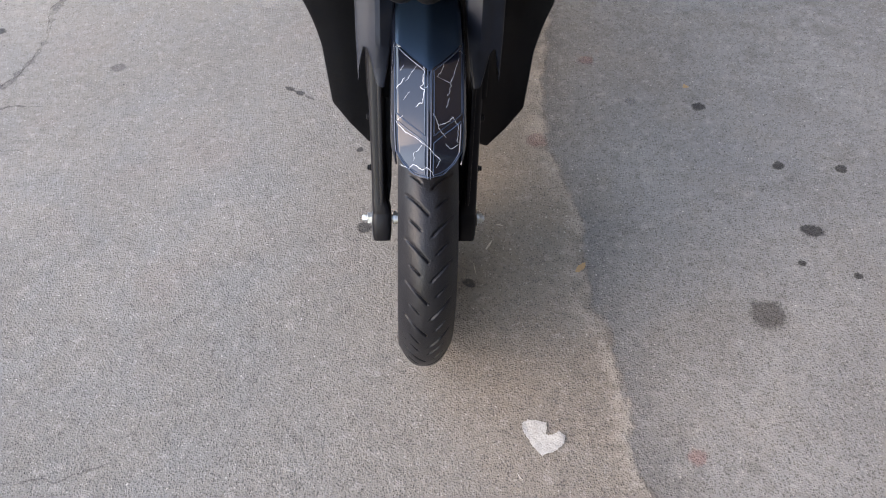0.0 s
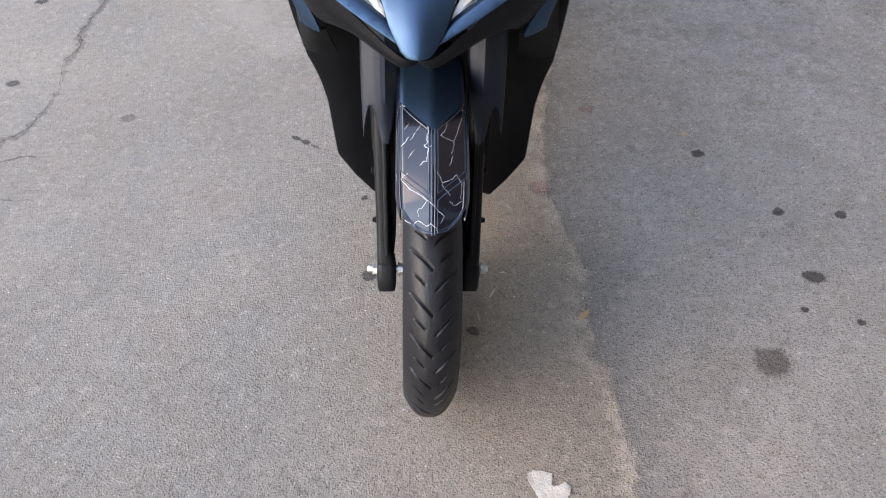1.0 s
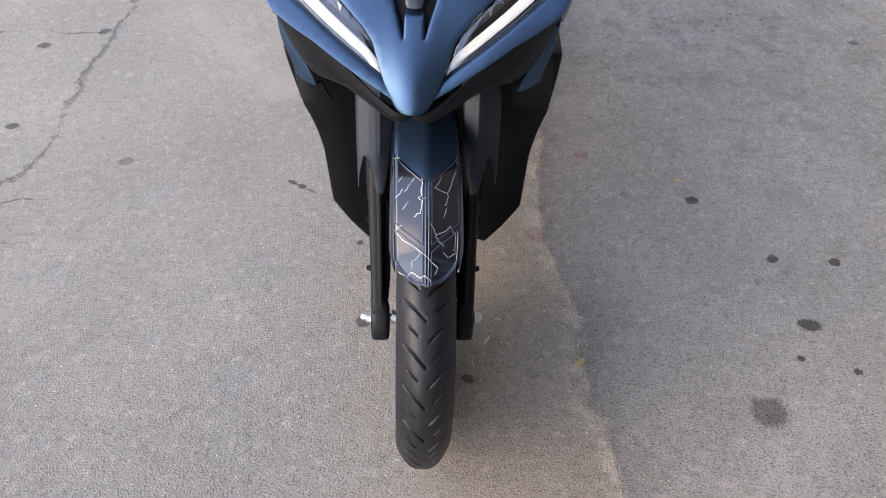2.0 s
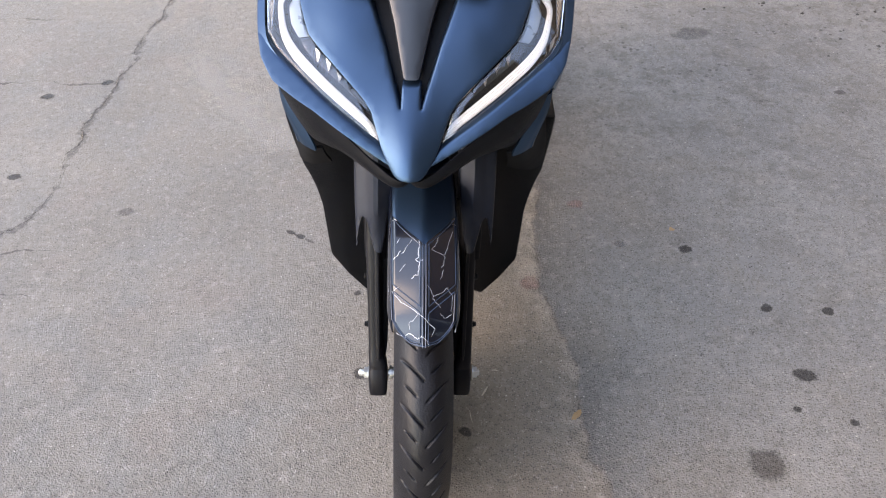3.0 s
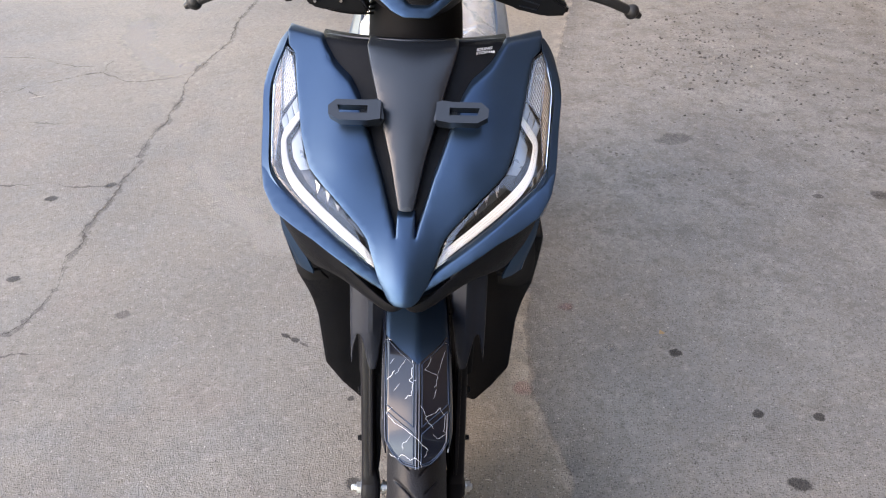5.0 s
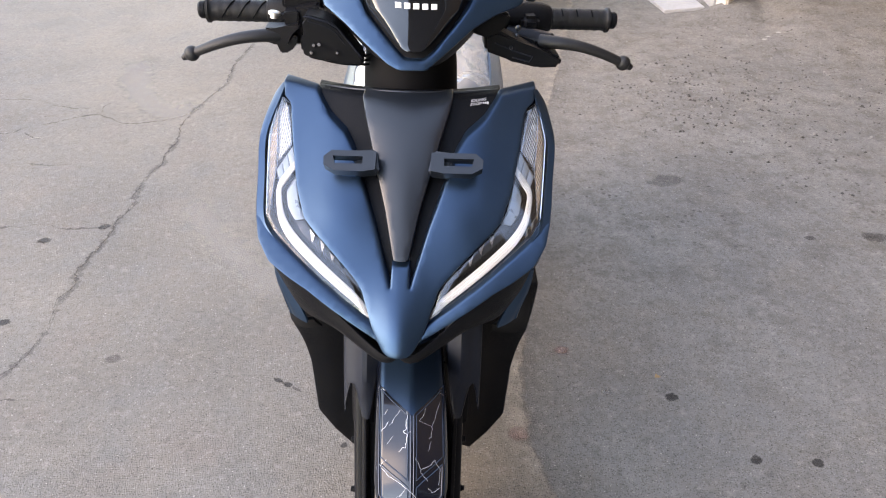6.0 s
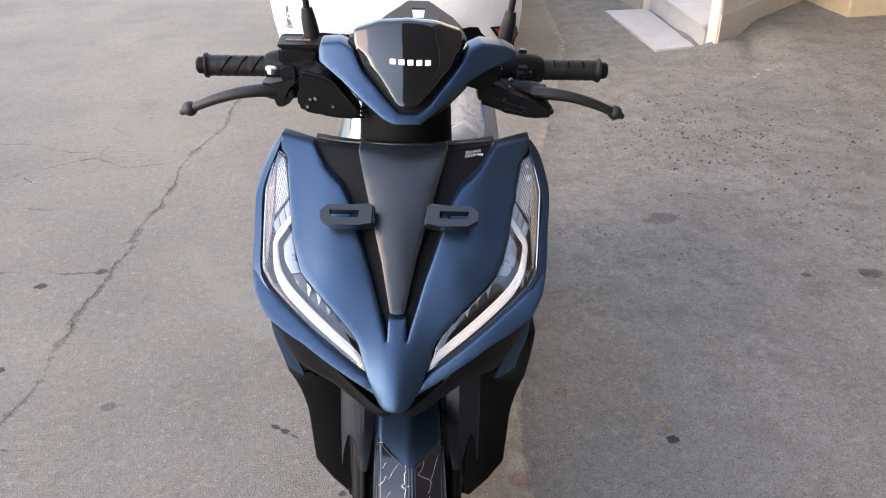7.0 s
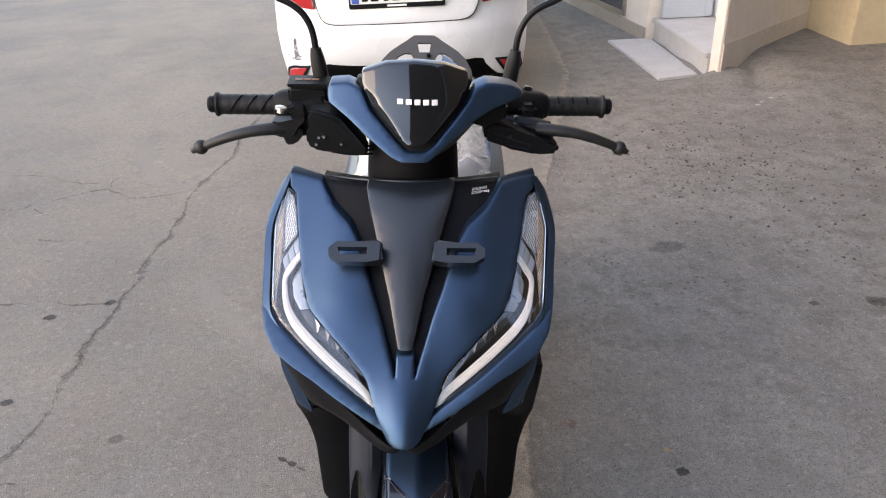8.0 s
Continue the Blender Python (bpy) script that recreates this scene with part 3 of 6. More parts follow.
def spart(name, bm, material, parent=None, label="", m=STEER, smooth=True):
    bmesh.ops.transform(bm, matrix=m, verts=bm.verts)
    return part(name, bm, material, parent or scooter, label, smooth)


def face(x, z):
    """The front of the cowl."""
    w = z - 0.8
    return 0.031 + 0.84 * w + 1.886 * w * w + 0.25 * x * x + 11.9 * x * x * w


def cowl(x, z):
    low = 1 - step01(0.74, 0.82, z)
    return face(x, z) - 0.023 * math.exp(-(x / 0.036) ** 2) * low - 0.002 - 0.011 * math.exp(-((abs(x) - 0.088) / 0.048) ** 2) * step01(0.80, 0.87, z)


# tyre, with v grooves pressed into the tread
def tyre(centre, radius, width, rim, name, parent, groove=True, m=None):
    bm = bmesh.new()
    nu, nv = (1500, 84) if groove else (96, 20)
    rows = []
    for i in range(nu):
        a = 2 * math.pi * i / nu
        row = []
        for j in range(nv):
            b = math.pi * (j / (nv - 1) - 0.5) * 1.16
            h = radius - rim
            x = 0.5 * width * math.sin(b)
            r = rim + h * (1 - 0.52 * abs(math.sin(b)) ** 2.6) if abs(b) < math.pi / 2 else rim + h * 0.48 * (1 - 1.75 * (abs(b) - math.pi / 2) / 0.26)
            r = max(r, rim - 0.002)
            if groove and abs(b) < 1.3:
                # long swept grooves, half a pitch apart on the two sides, with a short bite between them
                q = abs(x) / (0.5 * width)
                side = 0.0 if x < 0 else 0.033
                for shift, lo, hi, wide in ((0.0, -0.10 if x < 0 else 0.05, 0.80, 0.0036), (0.033, 0.22, 0.66, 0.0026)):
                    lag = a * radius - 0.050 * q + 0.010 * q * q + shift + side
                    d = abs(lag % 0.066 - 0.033)
                    if lo <= q <= hi and d < wide:
                        ends = min(1.0, (hi - q) / 0.12) * min(1.0, (q - lo) / 0.08)
                        r -= 0.0034 * ends * (0.5 + 0.5 * math.cos(math.pi * d / wide)) ** 0.7
            row.append(Vector((x, -r * math.cos(a), r * math.sin(a))) + Vector(centre))
        rows.append(row)
    grid_faces(bm, rows, closed_u=True)
    if m is not None:
        bmesh.ops.transform(bm, matrix=m, verts=bm.verts)
    return part(name, bm, RUBBER, parent, "worn black tyre with v-shaped tread grooves")


def rim_parts(centre, rim, width, parent, m):
    bm = bmesh.new()
    k = Matrix.Translation(centre)
    prof = [(-0.5, 1.0), (-0.48, 1.03), (-0.40, 1.0), (-0.2, 0.93), (0.2, 0.93), (0.40, 1.0), (0.48, 1.03), (0.5, 1.0), (0.42, 0.94), (0.2, 0.88), (-0.2, 0.88), (-0.42, 0.94), (-0.5, 1.0)]
    lathe(bm, [(a * width, r * rim) for a, r in prof], k, 64)
    bmesh.ops.transform(bm, matrix=m, verts=bm.verts)
    rimo = part("rim", bm, CAST, parent, "black cast alloy rim")
    for i in range(5):
        bm = bmesh.new()
        a = 2 * math.pi * i / 5
        for s in (-0.14, 0.14):
            p, q = a, a + s
            tube(bm, [Vector(centre) + Vector((0, 0.035 * math.cos(p), 0.035 * math.sin(p))), Vector(centre) + Vector((0, rim * 0.9 * math.cos(q), rim * 0.9 * math.sin(q)))], [0.011, 0.007], 8, 2)
        bmesh.ops.transform(bm, matrix=m, verts=bm.verts)
        part("spoke", bm, CAST, parent)
    bm = bmesh.new()
    lathe(bm, [(-0.045, 0.012), (-0.045, 0.022), (-0.03, 0.03), (0.03, 0.036), (0.045, 0.03), (0.045, 0.012)], k, 24)
    bmesh.ops.transform(bm, matrix=m, verts=bm.verts)
    part("hub", bm, CAST, parent)
    return rimo


R_F = 0.25
bm = bmesh.new()
lathe(bm, [(-0.086, 0.0065), (0.086, 0.0065)], Matrix.Translation((0, 0, R_F)), 12)
front_wheel = spart("front_wheel", bm, STEEL, None, "front wheel with black alloy rim")
tyre((-0.0015, 0, R_F + 0.003), R_F + 0.006, 0.087, 0.182, "tyre", front_wheel, True, STEER)
rim_parts((0, 0, R_F), 0.182, 0.062, front_wheel, STEER)
bm = bmesh.new()
lathe(bm, [(-0.055, 0.0085), (-0.055, 0.0125), (-0.051, 0.0125), (-0.051, 0.010), (-0.047, 0.010), (-0.047, 0.013), (-0.043, 0.013)], Matrix.Translation((0, 0, R_F)), 20)
spart("axle_collar", bm, STEEL, front_wheel)
for sx in (-1, 1):
    bm = bmesh.new()
    k = Matrix.Translation((0, 0, R_F))
    e = 0.103 if sx < 0 else 0.1025
    lathe(bm, [(sx * 0.090, 0.0125), (sx * 0.0925, 0.0125), (sx * 0.0925, 0.0105)], k, 24)
    lathe(bm, [(sx * 0.0925, 0.0105), (sx * (e - 0.004), 0.0105), (sx * (e - 0.003), 0.009)], k, 6)
    lathe(bm, [(sx * (e - 0.004), 0.006), (sx * (e + (0.004 if sx < 0 else 0)), 0.006), (sx * (e + (0.006 if sx < 0 else 0.001)), 0.0045)], k, 12)
    spart("axle_nut", bm, STEEL, front_wheel, "zinc-plated axle nut")

# fork legs
def bar(bm, secs, r=0.3):
    """A bar of rounded rectangular section: (x, y, z, width, depth) along its way."""
    ways = [Vector(q[:3]) for q in secs]
    rows = []
    for i, (x, y, z, w, d) in enumerate(secs):
        t = (ways[min(i + 1, len(ways) - 1)] - ways[max(i - 1, 0)]).normalized()
        u = Vector((1, 0, 0))
        v = t.cross(u).normalized()
        ring = rounded([(-w / 2, -d / 2), (w / 2, -d / 2), (w / 2, d / 2), (-w / 2, d / 2)], r * min(w, d), 3)
        rows.append([ways[i] + u * float(p[0]) + v * float(p[1]) for p in ring])
    v = grid_faces(bm, rows, closed_v=True)
    bm.faces.new(v[0][::-1])
    bm.faces.new(v[-1])


for sx in (-1, 1):
    c = 0.075 * sx if sx < 0 else 0.0715
    bm = bmesh.new()
    bar(bm, [(c, 0.006, 0.262, 0.032, 0.034), (c + sx * 0.0005, 0.010, 0.272, 0.0305, 0.036), (c + sx * 0.003, 0.018, 0.284, 0.0262, 0.034), (c + sx * 0.0035, 0.030, 0.308, 0.0245, 0.031), (c + (0.0030 if sx > 0 else -0.005), 0.080, 0.410, 0.0255, 0.030), (c + (0.0030 if sx > 0 else -0.006), 0.145, 0.540, 0.029, 0.033)], 0.30)
    leg = spart("fork_leg", bm, CAST, None, "black painted fork slider")
    bm = bmesh.new()
    bar(bm, [(c, -0.018, 0.2145, 0.026, 0.026), (c, -0.016, 0.2170, 0.030, 0.034), (c, -0.012, 0.226, 0.0325, 0.038), (c, -0.003, 0.246, 0.0335, 0.040), (c, 0.003, 0.258, 0.0330, 0.036), (c, 0.008, 0.268, 0.030, 0.030)], 0.28)
    spart("axle_casting", bm, CAST, leg, "black cast axle holder")
    bm = bmesh.new()
    bar(bm, [(c - sx * 0.001, -0.004, 0.292, 0.005, 0.006), (c - sx * 0.001, 0.010, 0.320, 0.008, 0.008), (c, 0.056, 0.412, 0.008, 0.008), (c + sx * 0.001, 0.118, 0.536, 0.008, 0.008)], 0.3)
    spart("rib", bm, CAST, leg)
    bm = bmesh.new()
    k = c - sx * 0.0125
    bar(bm, [(k + sx * 0.002, 0.022, 0.276, 0.006, 0.020), (k + sx * 0.001, 0.040, 0.300, 0.010, 0.030), (k, 0.090, 0.405, 0.013, 0.036), (k, 0.150, 0.530, 0.014, 0.036)], 0.25)
    spart("inner_web", bm, DEEP, leg, "dull black web on the wheel side")
    for y, z, r in ((0.045, 0.330, 0.0055), (0.088, 0.405, 0.0065)):
        bm = bmesh.new()
        lathe(bm, [(0.012 * sx, r), (0.019 * sx, r), (0.0195 * sx, r * 0.8), (0.0225 * sx, r * 0.8), (0.0235 * sx, r * 0.5)], Matrix.Translation((c, y, z)), 14)
        spart("bolt", bm, BLACK, leg)

# front fender: a crowned sheet rolled over the wheel, blue above and gloss film below
FPROF = [(44.0, 0.290), (28.5, 0.302), (19.7, 0.324), (5.5, 0.354), (-8.0, 0.375), (-18.0, 0.392), (-30.0, 0.40)]


FSM = spline([(a, r) for a, r in FPROF], 8)


def fender_at(a, s, lift=0.0):
    """Degrees ahead of the top, s from -1 to 1 across."""
    r = 0.0
    for q0, q1 in zip(FSM, FSM[1:]):
        if q0[0] >= a >= q1[0]:
            r = q0[1] + (q1[1] - q0[1]) * (q0[0] - a) / (q0[0] - q1[0])
            break
    else:
        r = FSM[-1][1] if a < FSM[-1][0] else FSM[0][1]
    half = 0.047 - 0.004 * step01(15, 30, a)
    w = s * 1.15
    x = half * math.sin(w) / math.sin(1.15)
    drop = 0.36 * (math.hypot(x, 0.002) - 0.002) + 0.022 * max(0, abs(s) - 0.8) ** 1.3 * 3
    r += lift - drop
    return Vector((x, -r * math.sin(radians(a)), R_F + r * math.cos(radians(a))))


def fender_sheet(a0, a1, s0, s1, lift, na=18, ns=14, thick=0.0025, cut=None):
    bm = bmesh.new()
    rows = []
    for i in range(na + 1):
        row = []
        for j in range(ns + 1):
            u, v = i / na, j / ns
            s = s0 + (s1 - s0) * v
            lo, hi = (cut(s) if cut else (a0, a1))
            row.append(fender_at(lo + (hi - lo) * u, s, lift))
        rows.append(row)
    grid_faces(bm, rows)
    bmesh.ops.recalc_face_normals(bm, faces=bm.faces)
    bmesh.ops.solidify(bm, geom=list(bm.faces), thickness=thick)
    return bm


V_TOP = lambda s: 6.0 - 9.8 * (abs(s) / 0.93)          # lower edge of the blue part, a v
V_MID = lambda s: 21.6 - 7.8 * (abs(s) / 0.93) ** 0.8
V_END = lambda s: 28.6 - 8.5 * s * s
FEND = STEER @ Matrix.Translation((-0.0035, 0, 0))
fender = spart("front_fender", fender_sheet(0, 0, -1, 1, 0.0, 40, 24, cut=lambda s: (-28.0, V_END(s))), BLUE, None, "matte blue front fender with gloss black crackle film", FEND)
spart("film_base", fender_sheet(0, 0, -1.0, 1.0, 0.0012, 40, 24, 0.0010, cut=lambda s: (V_TOP(s), V_END(s) + 0.1)), PRINTFILM, fender, "gloss black moulding under the film panels", FEND)


def frame_line(bm, pts, r):
    """A raised bead along (s, a) points of the fender."""
    p3 = []
    for (s0, a0), (s1, a1) in zip(pts, pts[1:]):
        p3 += [fender_at(a0 + (a1 - a0) * k / 6, s0 + (s1 - s0) * k / 6, 0.0022) for k in range(6)]
    tube(bm, p3 + [fender_at(pts[-1][1], pts[-1][0], 0.0022)], r, 8, 1)


for sx in (-1, 1):
    for lo, hi, cut, tag in ((0.10, 0.86, lambda s: (V_TOP(s) + 0.9, V_MID(s) - 0.7), "upper"), (0.10, 0.82, lambda s: (V_MID(s) + 0.8, V_END(s) - 0.7), "lower")):
        spart("film_panel", fender_sheet(0, 0, lo * sx, hi * sx, 0.0022, 36, 26, 0.0014, cut=cut), PRINTFILM, fender, "gloss black film with pale crackle lines", FEND)
        bm = bmesh.new()
        ss = [(lo + (hi - lo) * k / 8) * sx for k in range(9)]
        loop = [(q, cut(q)[0]) for q in ss] + [(ss[-1], cut(ss[-1])[0] + (cut(ss[-1])[1] - cut(ss[-1])[0]) * k / 5) for k in range(1, 5)] + [(q, cut(q)[1]) for q in reversed(ss)]
        frame_line(bm, loop + [loop[0]], 0.0009)
        spart("panel_frame", bm, FRAME, fender, "raised glossy dark blue bead", FEND)
    bm = bmesh.new()
    frame_line(bm, [(0.035 * sx, 5.8), (0.035 * sx, 14.0), (0.035 * sx, 22.0), (0.035 * sx, 29.0)], 0.0009)
    frame_line(bm, [(0.95 * sx, -4.0), (0.94 * sx, 8.0), (0.93 * sx, 15.0), (0.93 * sx, 21.5), (0.70 * sx, V_END(0.70)), (0.35 * sx, V_END(0.35)), (0.0, V_END(0.0))], 0.0010)
    spart("rim_bead", bm, FRAME, fender, "raised glossy dark blue bead", FEND)
    spart("edge_strip", fender_sheet(0, 0, 0.985 * sx, 1.5 * sx, 0.0015, 20, 6, 0.0018, cut=lambda s: (-20.0, 24.0 - 22 * (abs(s) - 1))), PRINTFILM, fender, "gloss black fender side", FEND)

# pale crackle lines printed on the film
rnd = random.Random(5)


def crackle(pts, w):
    """A thin jagged ribbon lying on the film, tapering to its ends."""
    path = []
    for (s0, a0), (s1, a1) in zip(pts, pts[1:]):
        for k in range(3):
            u = k / 3
            j = 0.0 if k == 0 else 1.0
            path.append((s0 + (s1 - s0) * u + j * rnd.uniform(-0.014, 0.014), a0 + (a1 - a0) * u + j * rnd.uniform(-0.18, 0.18)))
    path.append(pts[-1])
    p3 = [fender_at(a, s, 0.0030) for s, a in path]
    left, right = [], []
    n = len(path)
    for i, (s, a) in enumerate(path):
        t = p3[min(i + 1, n - 1)] - p3[max(i - 1, 0)]
        nrm = (fender_at(a, s + 0.02, 0.003) - p3[i]).cross(fender_at(a + 0.5, s, 0.003) - p3[i])
        lat = t.cross(nrm).normalized() * w * rnd.uniform(0.55, 1.25) * (0.4 if i in (0, n - 1) else 1.0)
        left.append(p3[i] - lat)
        right.append(p3[i] + lat)
    bm = bmesh.new()
    grid_faces(bm, [left, right])
    return bm


CRACKS = [
    [(-0.95, -2.6), (-0.72, -1.4)],
    [(-0.13, 4.9), (-0.11, 6.4), (-0.15, 7.0), (-0.13, 8.5), (-0.21, 9.1), (-0.11, 10.0), (-0.13, 11.5), (-0.15, 12.7), (-0.25, 12.7), (-0.31, 13.3)],
    [(-0.11, 10.0), (-0.03, 9.1)],
    [(-0.29, 4.3), (-0.45, 6.1), (-0.49, 6.7), (-0.57, 7.3)],
    [(-0.59, 6.4), (-0.73, 7.6), (-0.87, 8.2)],
    [(-0.61, 3.4), (-0.75, 4.6)],
    [(-0.45, 9.7), (-0.63, 11.2)],
    [(0.33, 3.4), (0.27, 5.5), (0.17, 7.0), (0.47, 7.6), (0.51, 8.2), (0.47, 9.1), (0.47, 10.0), (0.41, 10.6)],
    [(0.77, 1.3), (0.61, 4.9), (0.49, 7.6)],
    [(0.47, 10.9), (0.37, 13.3)],
    [(0.77, -0.5), (0.89, -1.1), (0.97, -1.1)],
    [(0.07, 14.8), (0.13, 15.7), (0.21, 17.2), (0.19, 17.8), (0.29, 18.7), (0.39, 19.6)],
    [(0.21, 17.2), (0.39, 16.3), (0.59, 14.8)],
    [(0.53, 14.8), (0.63, 15.7), (0.73, 16.3), (0.73, 18.7), (0.69, 19.9), (0.75, 20.2)],
    [(-0.89, 15.1), (-0.79, 16.3), (-0.61, 17.8), (-0.43, 19.0), (-0.29, 19.9), (-0.15, 21.1), (-0.03, 22.0), (0.13, 23.5), (0.27, 24.4)],
    [(-0.15, 21.1), (-0.25, 22.3), (-0.37, 22.9), (-0.37, 24.4)],
    [(-0.81, 15.4), (-0.63, 14.5)],
    [(-0.79, 24.7), (-0.61, 25.6), (-0.49, 26.2), (-0.41, 25.3), (-0.27, 25.9), (-0.17, 26.8), (-0.07, 26.2), (0.01, 26.8), (0.09, 27.4), (0.11, 28.6)],
    [(0.39, 20.8), (0.49, 21.7), (0.61, 21.4), (0.77, 20.5)],
    [(0.11, 24.7), (0.11, 26.8)],
    [(0.27, 24.4), (0.17, 26.2)],
    [(1.22, -5.0), (1.24, -3.5), (1.23, 0.1), (1.25, 2.5), (1.29, 3.7)],
    [(1.25, 2.8), (1.25, 8.8)],
    [(-1.01, -4.4), (-1.23, 4.0)],
    [(-1.21, 9.7), (-1.05, 16.6)],
]
for i, mk in enumerate(CRACKS):
    spart("crackle_line", crackle(mk, 0.00046 if i in (0, 1, 4, 14, 17) else 0.00027 if i < 21 else 0.0002), CRACKLE, fender, "", FEND)

# fork covers beside the fender: a moulded shell with an arch over the leg and a pointed outer fin
fork_f = lambda x, z: 0.070 + 0.5 * (z - 0.56) + 9.0 * (abs(x) - 0.074) ** 2 - 0.012 * step01(0.52, 0.58, z) * (1 - step01(0.0, 0.018, abs(abs(x) - 0.074)))
for sx in (-1, 1):
    panel("fork_cover", [(0.049, 0.70), (0.108, 0.70), (0.107, 0.57), (0.1050, 0.505), (0.100, 0.535), (0.0945, 0.555), (0.088, 0.548), (0.0815, 0.522), (0.077, 0.505), (0.066, 0.502), (0.060, 0.530), (0.052, 0.585)], fork_f, COVER, scooter, "dark grey plastic fork cover", m=STEER, sx=sx, thick=0.045, edge=0.004, r=0.004)
    bm = bmesh.new()
    tube(bm, [(sx * 0.076, 0.10, 0.44), (sx * 0.076, 0.13, 0.50), (sx * 0.076, 0.20, 0.66)], [0.020, 0.022, 0.022], 14, 3)
    spart("fork_tube", bm, DEEP, None, "black upper fork tube")

# front cowl
right_half = [(0.0, 0.7185), (0.0125, 0.7190), (0.0205, 0.7235), (0.0285, 0.7345), (0.036, 0.747), (0.050, 0.780), (0.060, 0.791), (0.098, 0.8215), (0.131, 0.845), (0.146, 0.872), (0.157, 0.904), (0.169, 0.940), (0.181, 0.945), (0.186, 0.959), (0.131, 0.9600), (0.121, 0.951), (0.108, 0.940), (0.083, 0.928), (0.070, 0.9135), (0.0565, 0.888), (0.0345, 0.842), (0.0128, 0.7845), (0.0120, 0.8065), (0.0, 0.8068)]
front_cowl = panel("front_cowl", mirror(right_half), cowl, BLUE, scooter, "matte blue front cowl with pointed nose", thick=0.02, edge=0.0035, r=0.003)

LAMP_IN = [(0.036, 0.747), (0.050, 0.780), (0.060, 0.791), (0.098, 0.8215), (0.131, 0.845), (0.146, 0.872), (0.157, 0.904), (0.170, 0.939), (0.187, 0.944)]
LAMP_OUT = [(0.197, 0.908), (0.185, 0.841), (0.172, 0.829), (0.134, 0.807)]
for sx in (-1, 1):
    # lower blue band and side fairing
    panel("cowl_band", [(0.0150, 0.7160), (0.0245, 0.7290), (0.0370, 0.7435), (0.134, 0.803), (0.173, 0.825), (0.188, 0.838), (0.199, 0.840), (0.192, 0.820), (0.175, 0.802), (0.148, 0.789), (0.121, 0.777), (0.088, 0.758)], lambda x, z: face(x, z) + 0.001, BLUE, scooter, "matte blue lower cowl edge", sx=sx, thick=0.02, edge=0.0025, r=0.003)
    bm = bmesh.new()
    S = lambda x, y, z: (sx * x, y, z)
    edge_in = [(0.1820, 0.280, 0.9555), (0.1865, 0.256, 0.944), (0.200, 0.205, 0.908), (0.1935, 0.145, 0.874), (0.187, 0.094, 0.841), (0.174, 0.072, 0.826), (0.150, 0.05, 0.806)]
    edge_out = [(0.1885, 0.285, 0.9540), (0.2000, 0.266, 0.939), (0.2105, 0.211, 0.907), (0.2045, 0.151, 0.873), (0.199, 0.100, 0.841), (0.191, 0.074, 0.819), (0.176, 0.05, 0.801)]
    flank_1 = [(0.1935, 0.308, 0.938), (0.2075, 0.300, 0.922), (0.216, 0.26, 0.89), (0.212, 0.20, 0.85), (0.206, 0.15, 0.815), (0.199, 0.12, 0.785), (0.188, 0.10, 0.765)]
    flank_2 = [(0.195, 0.345, 0.905), (0.208, 0.35, 0.880), (0.215, 0.33, 0.86), (0.212, 0.30, 0.81), (0.208, 0.27, 0.77), (0.204, 0.25, 0.74), (0.198, 0.24, 0.72)]
    rows = []
    for a, b, c, d in zip(edge_in, edge_out, flank_1, flank_2):
        a, b, c, d = (np.array(q) for q in (a, b, c, d))
        rows.append([S(*q) for q in (a, a + 0.5 * (b - a), a + 0.92 * (b - a), b + 0.04 * (c - b), b + 0.2 * (c - b), c, d)])
    cols = [spline(q, 5) for q in zip(*rows)]
    grid_faces(bm, cols)
    bmesh.ops.recalc_face_normals(bm, faces=bm.faces)
    bmesh.ops.solidify(bm, geom=list(bm.faces), thickness=0.003)
    part("side_fairing", bm, BLUE, scooter, "matte blue side fairing")
    # headlamp: dark housing, chrome and amber reflectors, light guide, clear lens
    outline_lamp = LAMP_IN + LAMP_OUT
    lamp = panel("headlamp", outline_lamp, lambda x, z: face(x, z) + 0.026, DEEP, scooter, "swept-back headlamp with white light guide", sx=sx, thick=0.02, edge=0.002, r=0.003, back=False)
    P = lambda x, z, d: (sx * x, face(x, z) + d, z)
    bm = bmesh.new()
    panel_mesh(bm, [(sx * x, z) for x, z in [(0.1610, 0.9015), (0.1665, 0.916), (0.1745, 0.9325), (0.1880, 0.9375), (0.1850, 0.908), (0.1785, 0.882)]], lambda x, z: face(x, z) + 0.016, thick=0.004, edge=0.002, r=0.002)
    part("turn_reflector", bm, HATCH, lamp, "hatched silver reflector")
    for pts in ([(0.1610, 0.9015), (0.1665, 0.916), (0.1745, 0.9325)], [(0.1610, 0.9015), (0.1785, 0.882), (0.1850, 0.908), (0.1880, 0.9375)], [(0.1785, 0.882), (0.1800, 0.8714), (0.1810, 0.842)], [(0.187, 0.862), (0.1945, 0.905)]):
        bm = bmesh.new()
        tube(bm, [P(x, z, 0.0125) for x, z in pts], 0.0006, 6, 1)
        part("bright_edge", bm, CHROME, lamp)
    bm = bmesh.new()
    panel_mesh(bm, [(sx * x, z) for x, z in [(0.1893, 0.9330), (0.1950, 0.9035), (0.1885, 0.8605), (0.1810, 0.8370), (0.1800, 0.8714), (0.1830, 0.9081)]], lambda x, z: face(x, z) + 0.012, thick=0.004, edge=0.002, r=0.002)
    part("side_reflector", bm, AMBER, lamp, "amber-brown side reflector")
    bm = bmesh.new()
